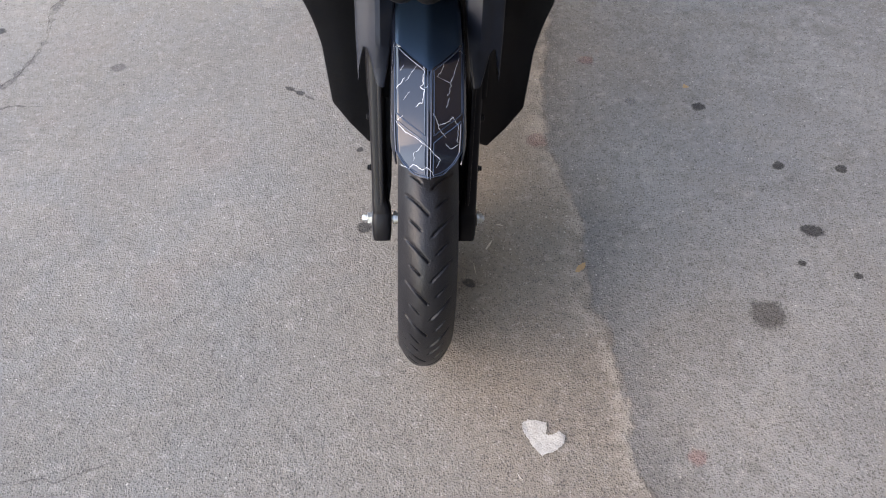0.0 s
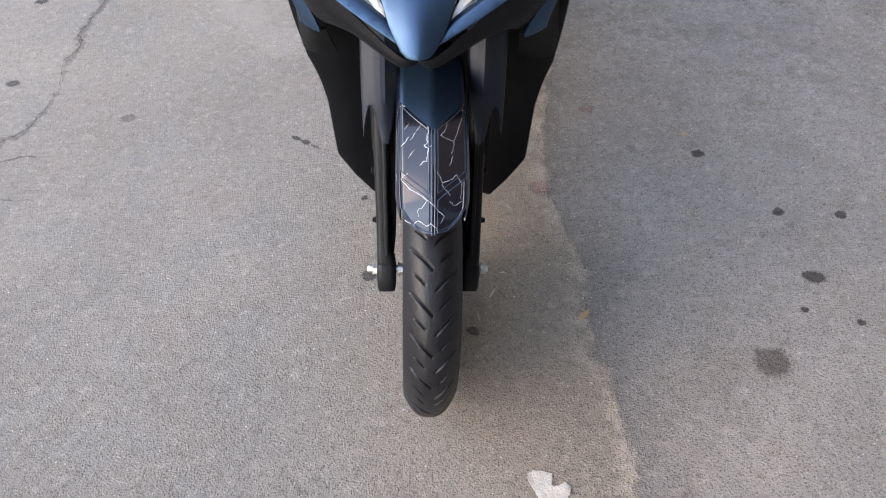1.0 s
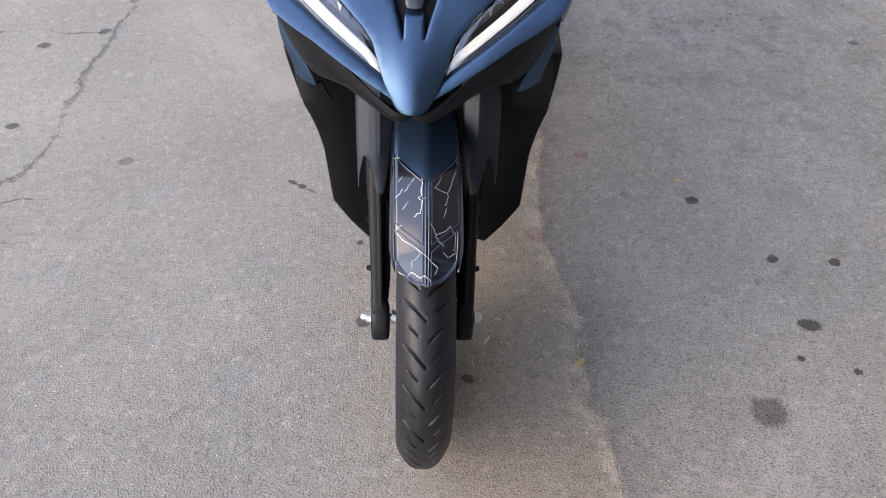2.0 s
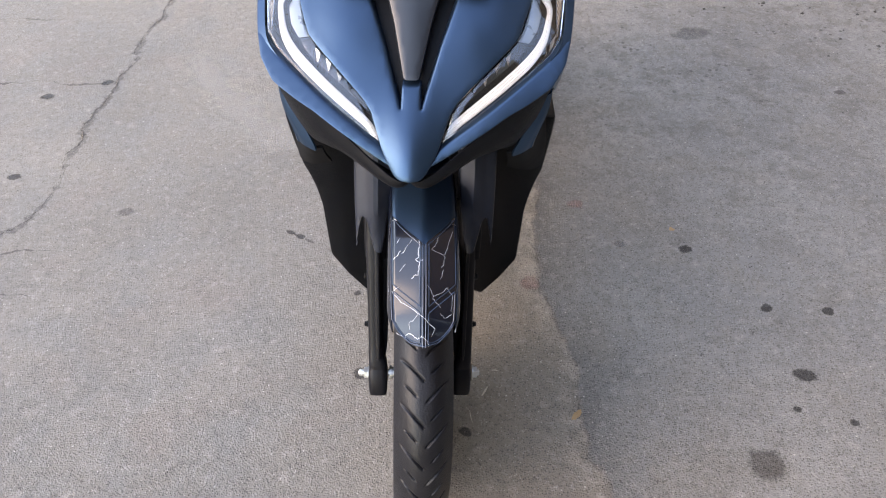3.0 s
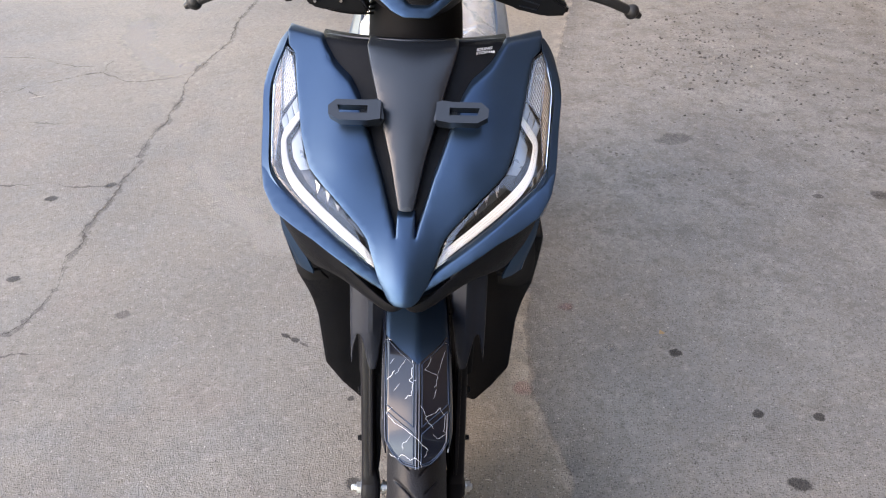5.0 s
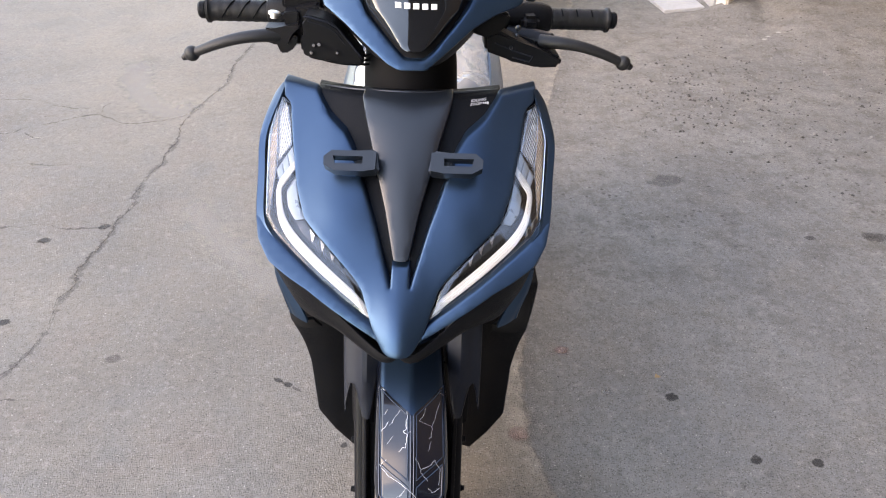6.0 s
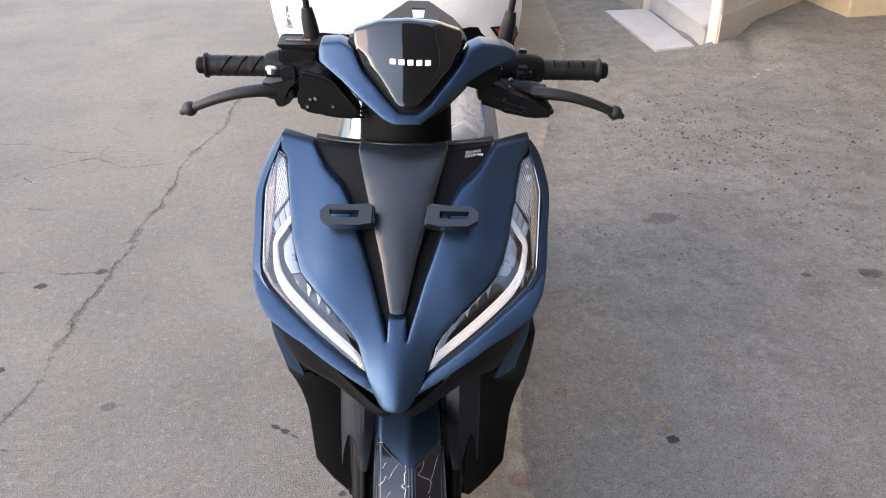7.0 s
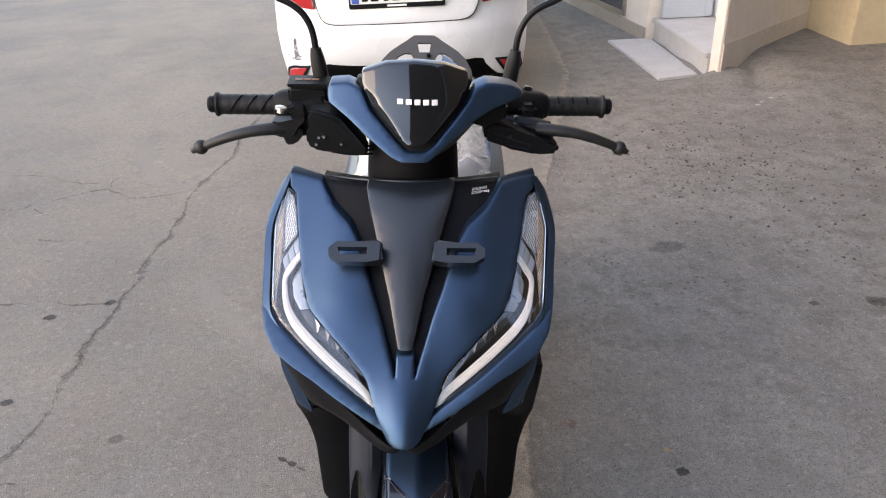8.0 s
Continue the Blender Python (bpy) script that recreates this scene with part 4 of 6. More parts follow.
    G = spline([(0.1515, 0.8860), (0.1620, 0.8745), (0.1705, 0.8640), (0.1700, 0.8535), (0.1635, 0.8375), (0.1485, 0.8230), (0.1215, 0.8055), (0.0880, 0.7845), (0.0570, 0.7640), (0.0400, 0.7480)], 8)
    W = spline([(0.0050,), (0.0062,), (0.0060,), (0.0064,), (0.0075,), (0.0082,), (0.0082,), (0.0080,), (0.0072,), (0.004,)], 8)
    rows = []
    for i, q in enumerate(G):
        d = G[min(i + 1, len(G) - 1)] - G[max(i - 1, 0)]
        d /= np.linalg.norm(d)
        nrm = np.array((-d[1], d[0]))
        rows.append((q, nrm, W[i][0] * 0.62))
    for lo, hi in ((-6.0, -4.1), (-3.85, -1.5), (-1.25, 1.25), (1.5, 3.85), (4.1, 6.0)):
        ks = [lo + (hi - lo) * k / 4 for k in range(5)]
        grid_faces(bm, [[P(*(q + nrm * w * k / 6), 0.008 - 0.0006 * math.sin(math.pi * (k - lo) / (hi - lo)) + 0.004 * (abs(k) / 6.0) ** 3) for k in ks] for q, nrm, w in rows])
    bmesh.ops.recalc_face_normals(bm, faces=bm.faces)
    bmesh.ops.solidify(bm, geom=list(bm.faces), thickness=0.002)
    part("light_guide", bm, GUIDE, lamp, "white light guide")
    bm = bmesh.new()
    panel_mesh(bm, [(sx * x, z) for x, z in [(0.130, 0.8360), (0.1405, 0.8450), (0.1495, 0.8740), (0.1615, 0.8575), (0.1570, 0.8440), (0.1460, 0.8335)]], lambda x, z: face(x, z) + 0.018, thick=0.004, edge=0.002, r=0.002)
    part("upper_reflector", bm, SILVER, lamp, "pale silvered reflector facet")
    # clear ribbed block above the bend of the light guide
    for k in range(3):
        u = k / 3
        bm = bmesh.new()
        a, b = (0.1595 + 0.0195 * u, 0.8990 - 0.0236 * u), (0.1518 + 0.0206 * u, 0.8870 - 0.0216 * u)
        a2, b2 = (a[0] + 0.0058, a[1] - 0.0072), (b[0] + 0.0060, b[1] - 0.0066)
        panel_mesh(bm, [(sx * x, z) for x, z in (a, b, b2, a2)], lambda x, z: face(x, z) + 0.0125, thick=0.003, edge=0.001, r=0.001)
        part("guide_block", bm, SILVER, lamp, "pale silvered block")
    # dark sloping reflector along the light guide
    bm = bmesh.new()
    panel_mesh(bm, [(sx * x, z) for x, z in [(0.130, 0.8360), (0.1460, 0.8335), (0.1360, 0.8225), (0.0900, 0.7950), (0.0520, 0.7690), (0.0560, 0.7850), (0.0960, 0.8160)]], lambda x, z: face(x, z) + 0.020, thick=0.004, edge=0.002, r=0.002)
    part("lower_reflector", bm, DARKSILVER, lamp, "dark silvered reflector slope")
    for i, (x, z, l) in enumerate([(0.1195, 0.8275, 0.0125), (0.1055, 0.8195, 0.0120), (0.0915, 0.8085, 0.0105), (0.0780, 0.7985, 0.007)]):
        bm = bmesh.new()
        v = [bm.verts.new(P(*q)) for q in [(x - 0.0034, z - 0.002, 0.010), (x + 0.0034, z + 0.003, 0.010), (x + 0.0002, z - l, 0.018), (x - 0.0034, z - 0.002, 0.02), (x + 0.0034, z + 0.003, 0.02)]]
        for q in ((0, 1, 2), (0, 3, 4, 1), (0, 2, 3), (1, 4, 2), (3, 2, 4)):
            bm.faces.new([v[k] for k in q])
        part("facet", bm, CHROME, lamp)
    bm = bmesh.new()
    panel_mesh(bm, [(sx * x, z) for x, z in outline_lamp], lambda x, z: face(x, z) - 0.001, thick=0.02, edge=0.004, r=0.003, back=False)
    bmesh.ops.recalc_face_normals(bm, faces=bm.faces)
    bmesh.ops.solidify(bm, geom=list(bm.faces), thickness=0.002)
    lens = part("lens", bm, LENS, lamp, "clear polycarbonate lens")
    lens.visible_shadow = False
    # black chin under the band
    bm = bmesh.new()
    skin(bm, [[S(0.0, -0.034, 0.716), S(0.0, -0.022, 0.703), S(0.0, 0.02, 0.680)],
              [S(0.022, -0.033, 0.716), S(0.023, -0.030, 0.701), S(0.026, 0.03, 0.673)],
              [S(0.088, 0.006, 0.757), S(0.080, 0.004, 0.722), S(0.082, 0.06, 0.690)],
              [S(0.121, 0.024, 0.776), S(0.112, 0.022, 0.728), S(0.110, 0.075, 0.688)],
              [S(0.150, 0.044, 0.790), S(0.137, 0.044, 0.728), S(0.130, 0.085, 0.684)],
              [S(0.176, 0.064, 0.800), S(0.164, 0.078, 0.742), S(0.146, 0.09, 0.69)]], 5, 4, 0.003)
    part("chin", bm, BLACK, scooter, "black plastic chin under the cowl")
    # blue fin at the side
    bm = bmesh.new()
    skin(bm, [[S(0.169, 0.086, 0.756), S(0.176, 0.092, 0.759), S(0.1835, 0.099, 0.761), S(0.187, 0.112, 0.762), S(0.196, 0.20, 0.745)],
              [S(0.157, 0.074, 0.731), S(0.167, 0.080, 0.732), S(0.178, 0.088, 0.733), S(0.183, 0.104, 0.733), S(0.194, 0.20, 0.715)],
              [S(0.138, 0.058, 0.696), S(0.150, 0.065, 0.698), S(0.163, 0.075, 0.700), S(0.171, 0.092, 0.700), S(0.188, 0.20, 0.685)],
              [S(0.136, 0.056, 0.686), S(0.147, 0.063, 0.686), S(0.159, 0.073, 0.687), S(0.168, 0.090, 0.687), S(0.180, 0.20, 0.67)]], 4, 4, 0.003)
    part("side_fin", bm, BLUE, scooter, "matte blue side fin")
    # black leg shield side: a flat-faced lower shield with straight edges, and the flank that ties it to the fin
    panel("leg_shield_side", [(0.060, 0.150), (0.092, 0.126), (0.127, 0.124), (0.192, 0.246), (0.196, 0.380), (0.214, 0.500), (0.212, 0.660), (0.10, 0.660), (0.085, 0.40)], lambda x, z: 0.290 - 0.10 * step01(0.40, 0.70, z) + 0.35 * max(0.0, 0.16 - abs(x)), BLACK, scooter, "matte black lower leg shield", sx=sx, thick=0.07, edge=0.006, step=0.014, r=0.006)
    bm = bmesh.new()
    skin(bm, [[S(0.128, 0.066, 0.684), S(0.158, 0.075, 0.686), S(0.190, 0.19, 0.70), S(0.205, 0.32, 0.72)],
              [S(0.135, 0.110, 0.640), S(0.170, 0.130, 0.630), S(0.205, 0.215, 0.62), S(0.213, 0.33, 0.62)],
              [S(0.140, 0.170, 0.580), S(0.180, 0.190, 0.560), S(0.2115, 0.245, 0.54), S(0.214, 0.34, 0.53)]], 5, 4, 0.004)
    part("flank", bm, DEEP, scooter, "black plastic flank")

# centre garnish and black upper panel
cen = lambda x, z: face(x, z) - 0.012 - 0.012 * step01(0.82, 0.93, z) + (5.5 - 2.0 * step01(0.90, 0.97, z)) * x * x + 0.012 * step01(0.94, 0.97, z)
panel("centre_garnish", mirror([(0.0, 0.8125), (0.0105, 0.813), (0.0128, 0.822), (0.0240, 0.8635), (0.0415, 0.9095), (0.0508, 0.9315), (0.0645, 0.9615), (0.0, 0.9625)]), cen, GREY, scooter, "dark grey centre garnish", thick=0.03, edge=0.005, r=0.004)
upper = lambda x, z: face(x, z) + 0.012
panel("upper_panel", mirror([(0.0, 0.775), (0.014, 0.786), (0.063, 0.888), (0.076, 0.915), (0.086, 0.927), (0.118, 0.938), (0.129, 0.951), (0.134, 0.957), (0.0, 0.9595)]), upper, BLACK, scooter, "black upper cowl panel", thick=0.03, edge=0.004, r=0.004)

# plate holder brackets
for sx in (-1, 1):
    bm = bmesh.new()
    y0 = 0.113
    rbox(bm, (0.030, 0.018, 0.034), Matrix.Translation((sx * 0.050, y0 + 0.014, 0.906)) @ pose(0, 0, 0, -50, 0, -sx * 14), 0.003)
    tip = [(0.036, -0.013), (0.052, -0.016), (0.089, -0.016), (0.103, -0.008), (0.104, 0.004), (0.094, 0.013), (0.036, 0.013)]
    hole = [(0.053, -0.0055), (0.089, -0.0055), (0.092, 0.0050), (0.053, 0.0050)]
    km = Matrix.Translation((0, y0, 0.916)) @ pose(0, 0, 0, -52)
    o = [Vector((sx * x, 0, z)) for x, z in (spline(tip, 1, True))]
    h = [Vector((sx * x, 0, z)) for x, z in hole]
    near = [0, 0, 1, 1, 2, 3, 3]
    vo = [[bm.verts.new(km @ (q + Vector((0, d, 0)))) for q in o] for d in (-0.005, 0.010)]
    vh = [[bm.verts.new(km @ (q + Vector((0, d, 0)))) for q in h] for d in (-0.005, 0.010)]
    n = len(o)
    for i in range(n):
        j = (i + 1) % n
        bm.faces.new((vo[0][i], vo[0][j], vo[1][j], vo[1][i]))
        for k in (0, 1):
            a, b = vh[k][near[i]], vh[k][near[j]]
            bm.faces.new((vo[k][i], vo[k][j], b, a) if a is not b else (vo[k][i], vo[k][j], a))
    for i in range(4):
        bm.faces.new((vh[0][i], vh[0][(i + 1) % 4], vh[1][(i + 1) % 4], vh[1][i]))
    bmesh.ops.bevel(bm, geom=[e for e in bm.edges if len(e.link_faces) == 2 and e.calc_face_angle(0) > 0.8], offset=0.0012, segments=2, affect="EDGES")
    part("plate_bracket", bm, GREY, scooter, "black plastic plate bracket with a slot")


# writing on the upper panel
def text_mesh(body, size):
    cu = bpy.data.curves.new("text", "FONT")
    cu.body, cu.size, cu.extrude, cu.offset = body, size, 0.0002, 0.00012
    ob = bpy.data.objects.new("text", cu)
    scene.collection.objects.link(ob)
    bpy.context.view_layer.update()
    me = bpy.data.meshes.new_from_object(ob.evaluated_get(bpy.context.evaluated_depsgraph_get()))
    bpy.data.objects.remove(ob)
    bm = bmesh.new()
    bm.from_mesh(me)
    bpy.data.meshes.remove(me)
    return bm


def on_face(bm, f, x0, z0, sx_=1.0, lift=0.002, slant=0.0):
    for v in bm.verts:
        x, z = x0 + v.co.x * sx_ + slant * v.co.y, z0 + v.co.y * 0.62
        v.co = Vector((x, f(x, z) - lift, z))
    return bm


part("lettering", on_face(text_mesh("IDLING", 0.0054), upper, 0.0885, 0.9545, 1.25, 0.0065, 0.2), WHITE, scooter, "white printed lettering IDLING", False)
part("lettering", on_face(text_mesh("STOP", 0.0054), upper, 0.0875, 0.9512, 1.25, 0.0065, 0.2), WHITE, scooter, "white printed lettering STOP", False)
for i in range(3):
    bm = bmesh.new()
    rbox(bm, (0.0022, 0.0004, 0.0026 + 0.0010 * i), Matrix.Translation((0.1068 + 0.0030 * i, upper(0.108, 0.9523) - 0.0065, 0.9523)) @ pose(0, 0, 0, -65, 18, 0), 0)
    part("mark", bm, WHITE, scooter)

# inner leg shield, steering column, floor, body, seat and tail
bm = bmesh.new()
skin(bm, [[(-0.185, 0.335, 0.915), (0, 0.31, 0.90), (0.185, 0.335, 0.915)], [(-0.205, 0.36, 0.80), (0, 0.30, 0.80), (0.205, 0.36, 0.80)], [(-0.20, 0.37, 0.55), (0, 0.27, 0.55), (0.20, 0.37, 0.55)], [(-0.18, 0.38, 0.30), (0, 0.30, 0.32), (0.18, 0.38, 0.30)], [(-0.12, 0.38, 0.12), (0, 0.30, 0.16), (0.12, 0.38, 0.12)]], 6, 8, 0.006)
part("leg_shield", bm, DEEP, scooter, "black inner leg shield")
bm = bmesh.new()
skin(bm, [[(-0.130, 0.272, 0.9560), (-0.07, 0.250, 0.9590), (0, 0.236, 0.9625), (0.07, 0.250, 0.9590), (0.130, 0.272, 0.9560)], [(-0.130, 0.280, 0.9550), (-0.07, 0.258, 0.9580), (0, 0.244, 0.9615), (0.07, 0.258, 0.9580), (0.130, 0.280, 0.9550)], [(-0.135, 0.32, 0.93), (-0.07, 0.30, 0.925), (0, 0.28, 0.92), (0.07, 0.30, 0.925), (0.135, 0.32, 0.93)]], 6, 8, 0.003)
part("cowl_rim", bm, GREY, scooter, "thin dark cowl rim")
bm = bmesh.new()
tube(bm, [(0, 0.21, 0.62), (0, 0.36, 0.92), (0, 0.40, 1.0)], [0.072, 0.074, 0.068], 24, 4)
spart("steering_neck", bm, DEEP, None, "black steering neck", BARS)
bm = bmesh.new()
skin(bm, [[(-0.15, 0.36, 0.33), (0, 0.36, 0.36), (0.15, 0.36, 0.33)], [(-0.17, 0.60, 0.29), (0, 0.60, 0.31), (0.17, 0.60, 0.29)], [(-0.16, 0.85, 0.31), (0, 0.85, 0.33), (0.16, 0.85, 0.31)]], 6, 6, 0.02)
part("floorboard", bm, BLACK, scooter, "black ribbed floorboard")
for sx in (-1, 1):
    bm = bmesh.new()
    S = lambda x, y, z: (sx * x, y, z)
    skin(bm, [[S(0.145, 0.70, 0.755), S(0.160, 0.90, 0.765), S(0.15, 1.2, 0.785), S(0.11, 1.5, 0.785), S(0.03, 1.72, 0.79)],
              [S(0.180, 0.69, 0.70), S(0.195, 0.90, 0.71), S(0.185, 1.2, 0.745), S(0.14, 1.5, 0.762), S(0.04, 1.74, 0.775)],
              [S(0.15, 0.66, 0.50), S(0.19, 0.90, 0.56), S(0.17, 1.2, 0.68), S(0.12, 1.5, 0.72), S(0.03, 1.72, 0.755)],
              [S(0.10, 0.64, 0.34), S(0.15, 0.90, 0.40), S(0.13, 1.2, 0.55), S(0.09, 1.5, 0.67), S(0.02, 1.70, 0.735)]], 6, 5, 0.005)
    part("body_fairing", bm, BLUE, scooter, "matte blue rear body fairing")
bm = bmesh.new()
SEAT = [[(-0.13, 0.70, 0.735), (-0.08, 0.66, 0.765), (0, 0.65, 0.775), (0.08, 0.66, 0.765), (0.13, 0.70, 0.735)], [(-0.155, 0.88, 0.745), (-0.10, 0.88, 0.785), (0, 0.88, 0.79), (0.10, 0.88, 0.785), (0.155, 0.88, 0.745)],
        [(-0.15, 1.10, 0.765), (-0.10, 1.10, 0.80), (0, 1.10, 0.805), (0.10, 1.10, 0.80), (0.15, 1.10, 0.765)], [(-0.12, 1.33, 0.79), (-0.08, 1.34, 0.825), (0, 1.34, 0.83), (0.08, 1.34, 0.825), (0.12, 1.33, 0.79)]]
skin(bm, SEAT, 6, 5, 0.03)
part("seat", bm, BLACK, scooter, "black vinyl seat")
bm = bmesh.new()
skin(bm, [[(-0.13, 0.66, 0.50), (0, 0.60, 0.50), (0.13, 0.66, 0.50)], [(-0.15, 0.69, 0.62), (0, 0.63, 0.62), (0.15, 0.69, 0.62)], [(-0.14, 0.70, 0.735), (0, 0.655, 0.765), (0.14, 0.70, 0.735)]], 5, 5, 0.01)
part("seat_front", bm, BLACK, scooter, "black front of the seat base")
# rear wheel and stand
R_R = 0.258
bm = bmesh.new()
lathe(bm, [(-0.10, 0.008), (0.10, 0.008)], Matrix.Translation((0, 1.28, R_R)), 12)
rear_wheel = part("rear_wheel", bm, STEEL, scooter, "rear wheel")
tyre((0, 1.28, R_R), R_R, 0.10, 0.18, "tyre", rear_wheel, False)
rim_parts((0, 1.28, R_R), 0.18, 0.07, rear_wheel, Matrix.Identity(4))
bm = bmesh.new()
rbox(bm, (0.12, 0.42, 0.16), Matrix.Translation((-0.09, 1.12, 0.29)) @ pose(0, 0, 0, 4), 0.03, 3)
part("engine_case", bm, CAST, scooter, "dark cast engine case")
bm = bmesh.new()
tube(bm, [(0.13, 0.72, 0.27), (0.20, 0.78, 0.10), (0.235, 0.82, -0.008)], 0.010, 10, 4)
part("side_stand", bm, CAST, scooter, "black side stand")
# grab rail: an angular arch with a square-holed block in its middle
def prism(bm, poly, y0, y1, m, bevel=0.003):
    """An upright outline (x, z) drawn out along y."""
    v = [[bm.verts.new(m @ Vector((x, y, z))) for x, z in poly] for y in (y0, y1)]
    n = len(poly)
    fs = [bm.faces.new(v[0]), bm.faces.new(v[1][::-1])]
    for k in range(n):
        fs.append(bm.faces.new((v[0][k], v[1][k], v[1][(k + 1) % n], v[0][(k + 1) % n])))
    if bevel:
        es = list({e for f in fs for e in f.edges})
        bmesh.ops.bevel(bm, geom=es, offset=bevel, segments=2, affect="EDGES")


bm = bmesh.new()
km = Matrix.Translation((-0.004, 1.385, 0.86)) @ pose(0, 0, 0, -22) @ Matrix.Translation((0, 0, -0.86))
RX = -0.0125
# a flat-topped crown with a four-sided hole, two curved holes beside it, and thick arms down to the tail
for poly in ([(-0.030, 0.921), (0.028, 0.921), (0.046, 0.911), (0.0195, 0.8995), (-0.0205, 0.8995), (-0.046, 0.911)], [(-0.046, 0.911), (-0.0205, 0.8995), (-0.0155, 0.8720), (-0.030, 0.852), (-0.040, 0.868)],
             [(0.046, 0.911), (0.040, 0.868), (0.030, 0.852), (0.0150, 0.8725), (0.0195, 0.8995)], [(-0.0155, 0.8720), (0.0150, 0.8725), (0.030, 0.852), (-0.030, 0.852)]):
    prism(bm, [(x + RX, z) for x, z in poly], -0.012, 0.012, km, 0.0)
for sx in (-1, 1):
    arm = [(0.036, 0.9165), (0.070, 0.895), (0.100, 0.876), (0.124, 0.852), (0.142, 0.820), (0.146, 0.760), (0.116, 0.760), (0.112, 0.812), (0.096, 0.846), (0.076, 0.864), (0.058, 0.872), (0.034, 0.867)]
    prism(bm, [(sx * x + RX, z) for x, z in arm][::sx], -0.0118, 0.013, km, 0.002)
    foot = [(0.028, 0.853), (0.060, 0.846), (0.112, 0.815), (0.112, 0.790), (-0.004, 0.790), (-0.004, 0.853)]
    prism(bm, [(sx * x + RX, z) for x, z in foot][::sx], -0.006, 0.010, km, 0.003)
part("grab_rail", bm, RAIL, scooter, "dark grey pillion grab rail")
bm = bmesh.new()
lathe(bm, [(-0.004, 0.006), (0.004, 0.006)], Matrix.Translation((-0.004, 1.372, 0.868)) @ pose(0, 0, 0, 0, 0, 90), 12)
part("rail_bolt", bm, DEEP, scooter)
# clear wrapping film left over the seat
bm = bmesh.new()
rows = []
prof = [(0.672, 0.66), (0.660, 0.72), (0.652, 0.765), (0.672, 0.788), (0.72, 0.795), (0.80, 0.802), (0.90, 0.806), (1.0, 0.812), (1.10, 0.82)]
prof = spline(prof, 5)
for i, (y, z) in enumerate(prof):
    row = []
    for j in range(29):
        x = -0.165 + 0.33 * j / 28
        k = 0.008 * noise.noise((x * 38 + i * 0.4, i * 0.35, 1.0)) + 0.009 * (1 - abs(noise.noise((x * 26 - i * 0.5, i * 0.6, 5.0)))) ** 6
        drop = 0.055 * (abs(x) / 0.165) ** 3
        row.append((x, y + k + drop * 0.6, z + k * 0.8 - drop))
    rows.append(row)
grid_faces(bm, rows)
fo = part("wrapping_film", bm, FILM, scooter, "crinkled clear plastic wrapping film")
fo.visible_shadow = False

# ---- handlebar ----
hf = lambda x, z: 0.205 + 0.6 * (z - 1.01) + 3.2 * x * x


def visor_f(x, z):
    """The visor, its lower sides cut back in a long flute."""
    y = hf(x, z) - 0.014 - 0.010 * step01(1.03, 1.12, z)
    edge = 0.0116 + (z - 1.0308) * 1.11 if z < 1.0745 else 0.060 + (z - 1.0745) * 0.5
    u = (z - 1.036) / 0.058
    if 0 < u < 1:
        inner = edge - 0.019 * u ** 0.8 * (1 - u) ** 0.35 * 1.5
        y += 0.45 * max(0.0, abs(x) - inner)
    return y


COVER_L = [(-0.0120, 1.0196), (-0.0274, 1.0334), (-0.0623, 1.0676), (-0.0739, 1.0900), (-0.0833, 1.0960), (-0.0936, 1.0990), (-0.1193, 1.0955), (-0.1226, 1.0860), (-0.1218, 1.0734), (-0.0931, 1.0548), (-0.0648, 1.0331), (-0.0353, 1.0117), (-0.0200, 1.0053)]
COVER_R = [(0.0168, 1.0053), (0.0381, 1.0204), (0.0816, 1.0523), (0.1114, 1.0659), (0.1490, 1.0757), (0.1553, 1.0840), (0.1381, 1.0930), (0.1211, 1.0965), (0.1019, 1.0992), (0.0846, 1.0935), (0.0746, 1.0779), (0.0632, 1.0648), (0.0256, 1.0268), (0.0130, 1.0189)]
cover_f = lambda x, z: 0.205 + 0.6 * (z - 1.01) + 1.4 * x * x
cover = panel("handlebar_cover", COVER_L + COVER_R, cover_f, BLUE, scooter, "matte blue v-shaped handlebar cover", m=BARS, thick=0.035, edge=0.0035, r=0.003)
panel("visor_base", mirror([(0.0, 1.012), (0.02, 1.016), (0.064, 1.06), (0.083, 1.100), (0.0, 1.116)]), lambda x, z: hf(x, z) + 0.006, BLACK, scooter, "black visor base", m=BARS, thick=0.02, edge=0.003)
panel("visor", mirror([(0.0, 1.0300), (0.0116, 1.0308), (0.0270, 1.0428), (0.0600, 1.0745), (0.0732, 1.1010), (0.0732, 1.1172), (0.0390, 1.1292), (0.0, 1.1325)]), visor_f, GLOSS, scooter, "gloss black visor", m=BARS, thick=0.014, edge=0.003, r=0.004, step=0.004)
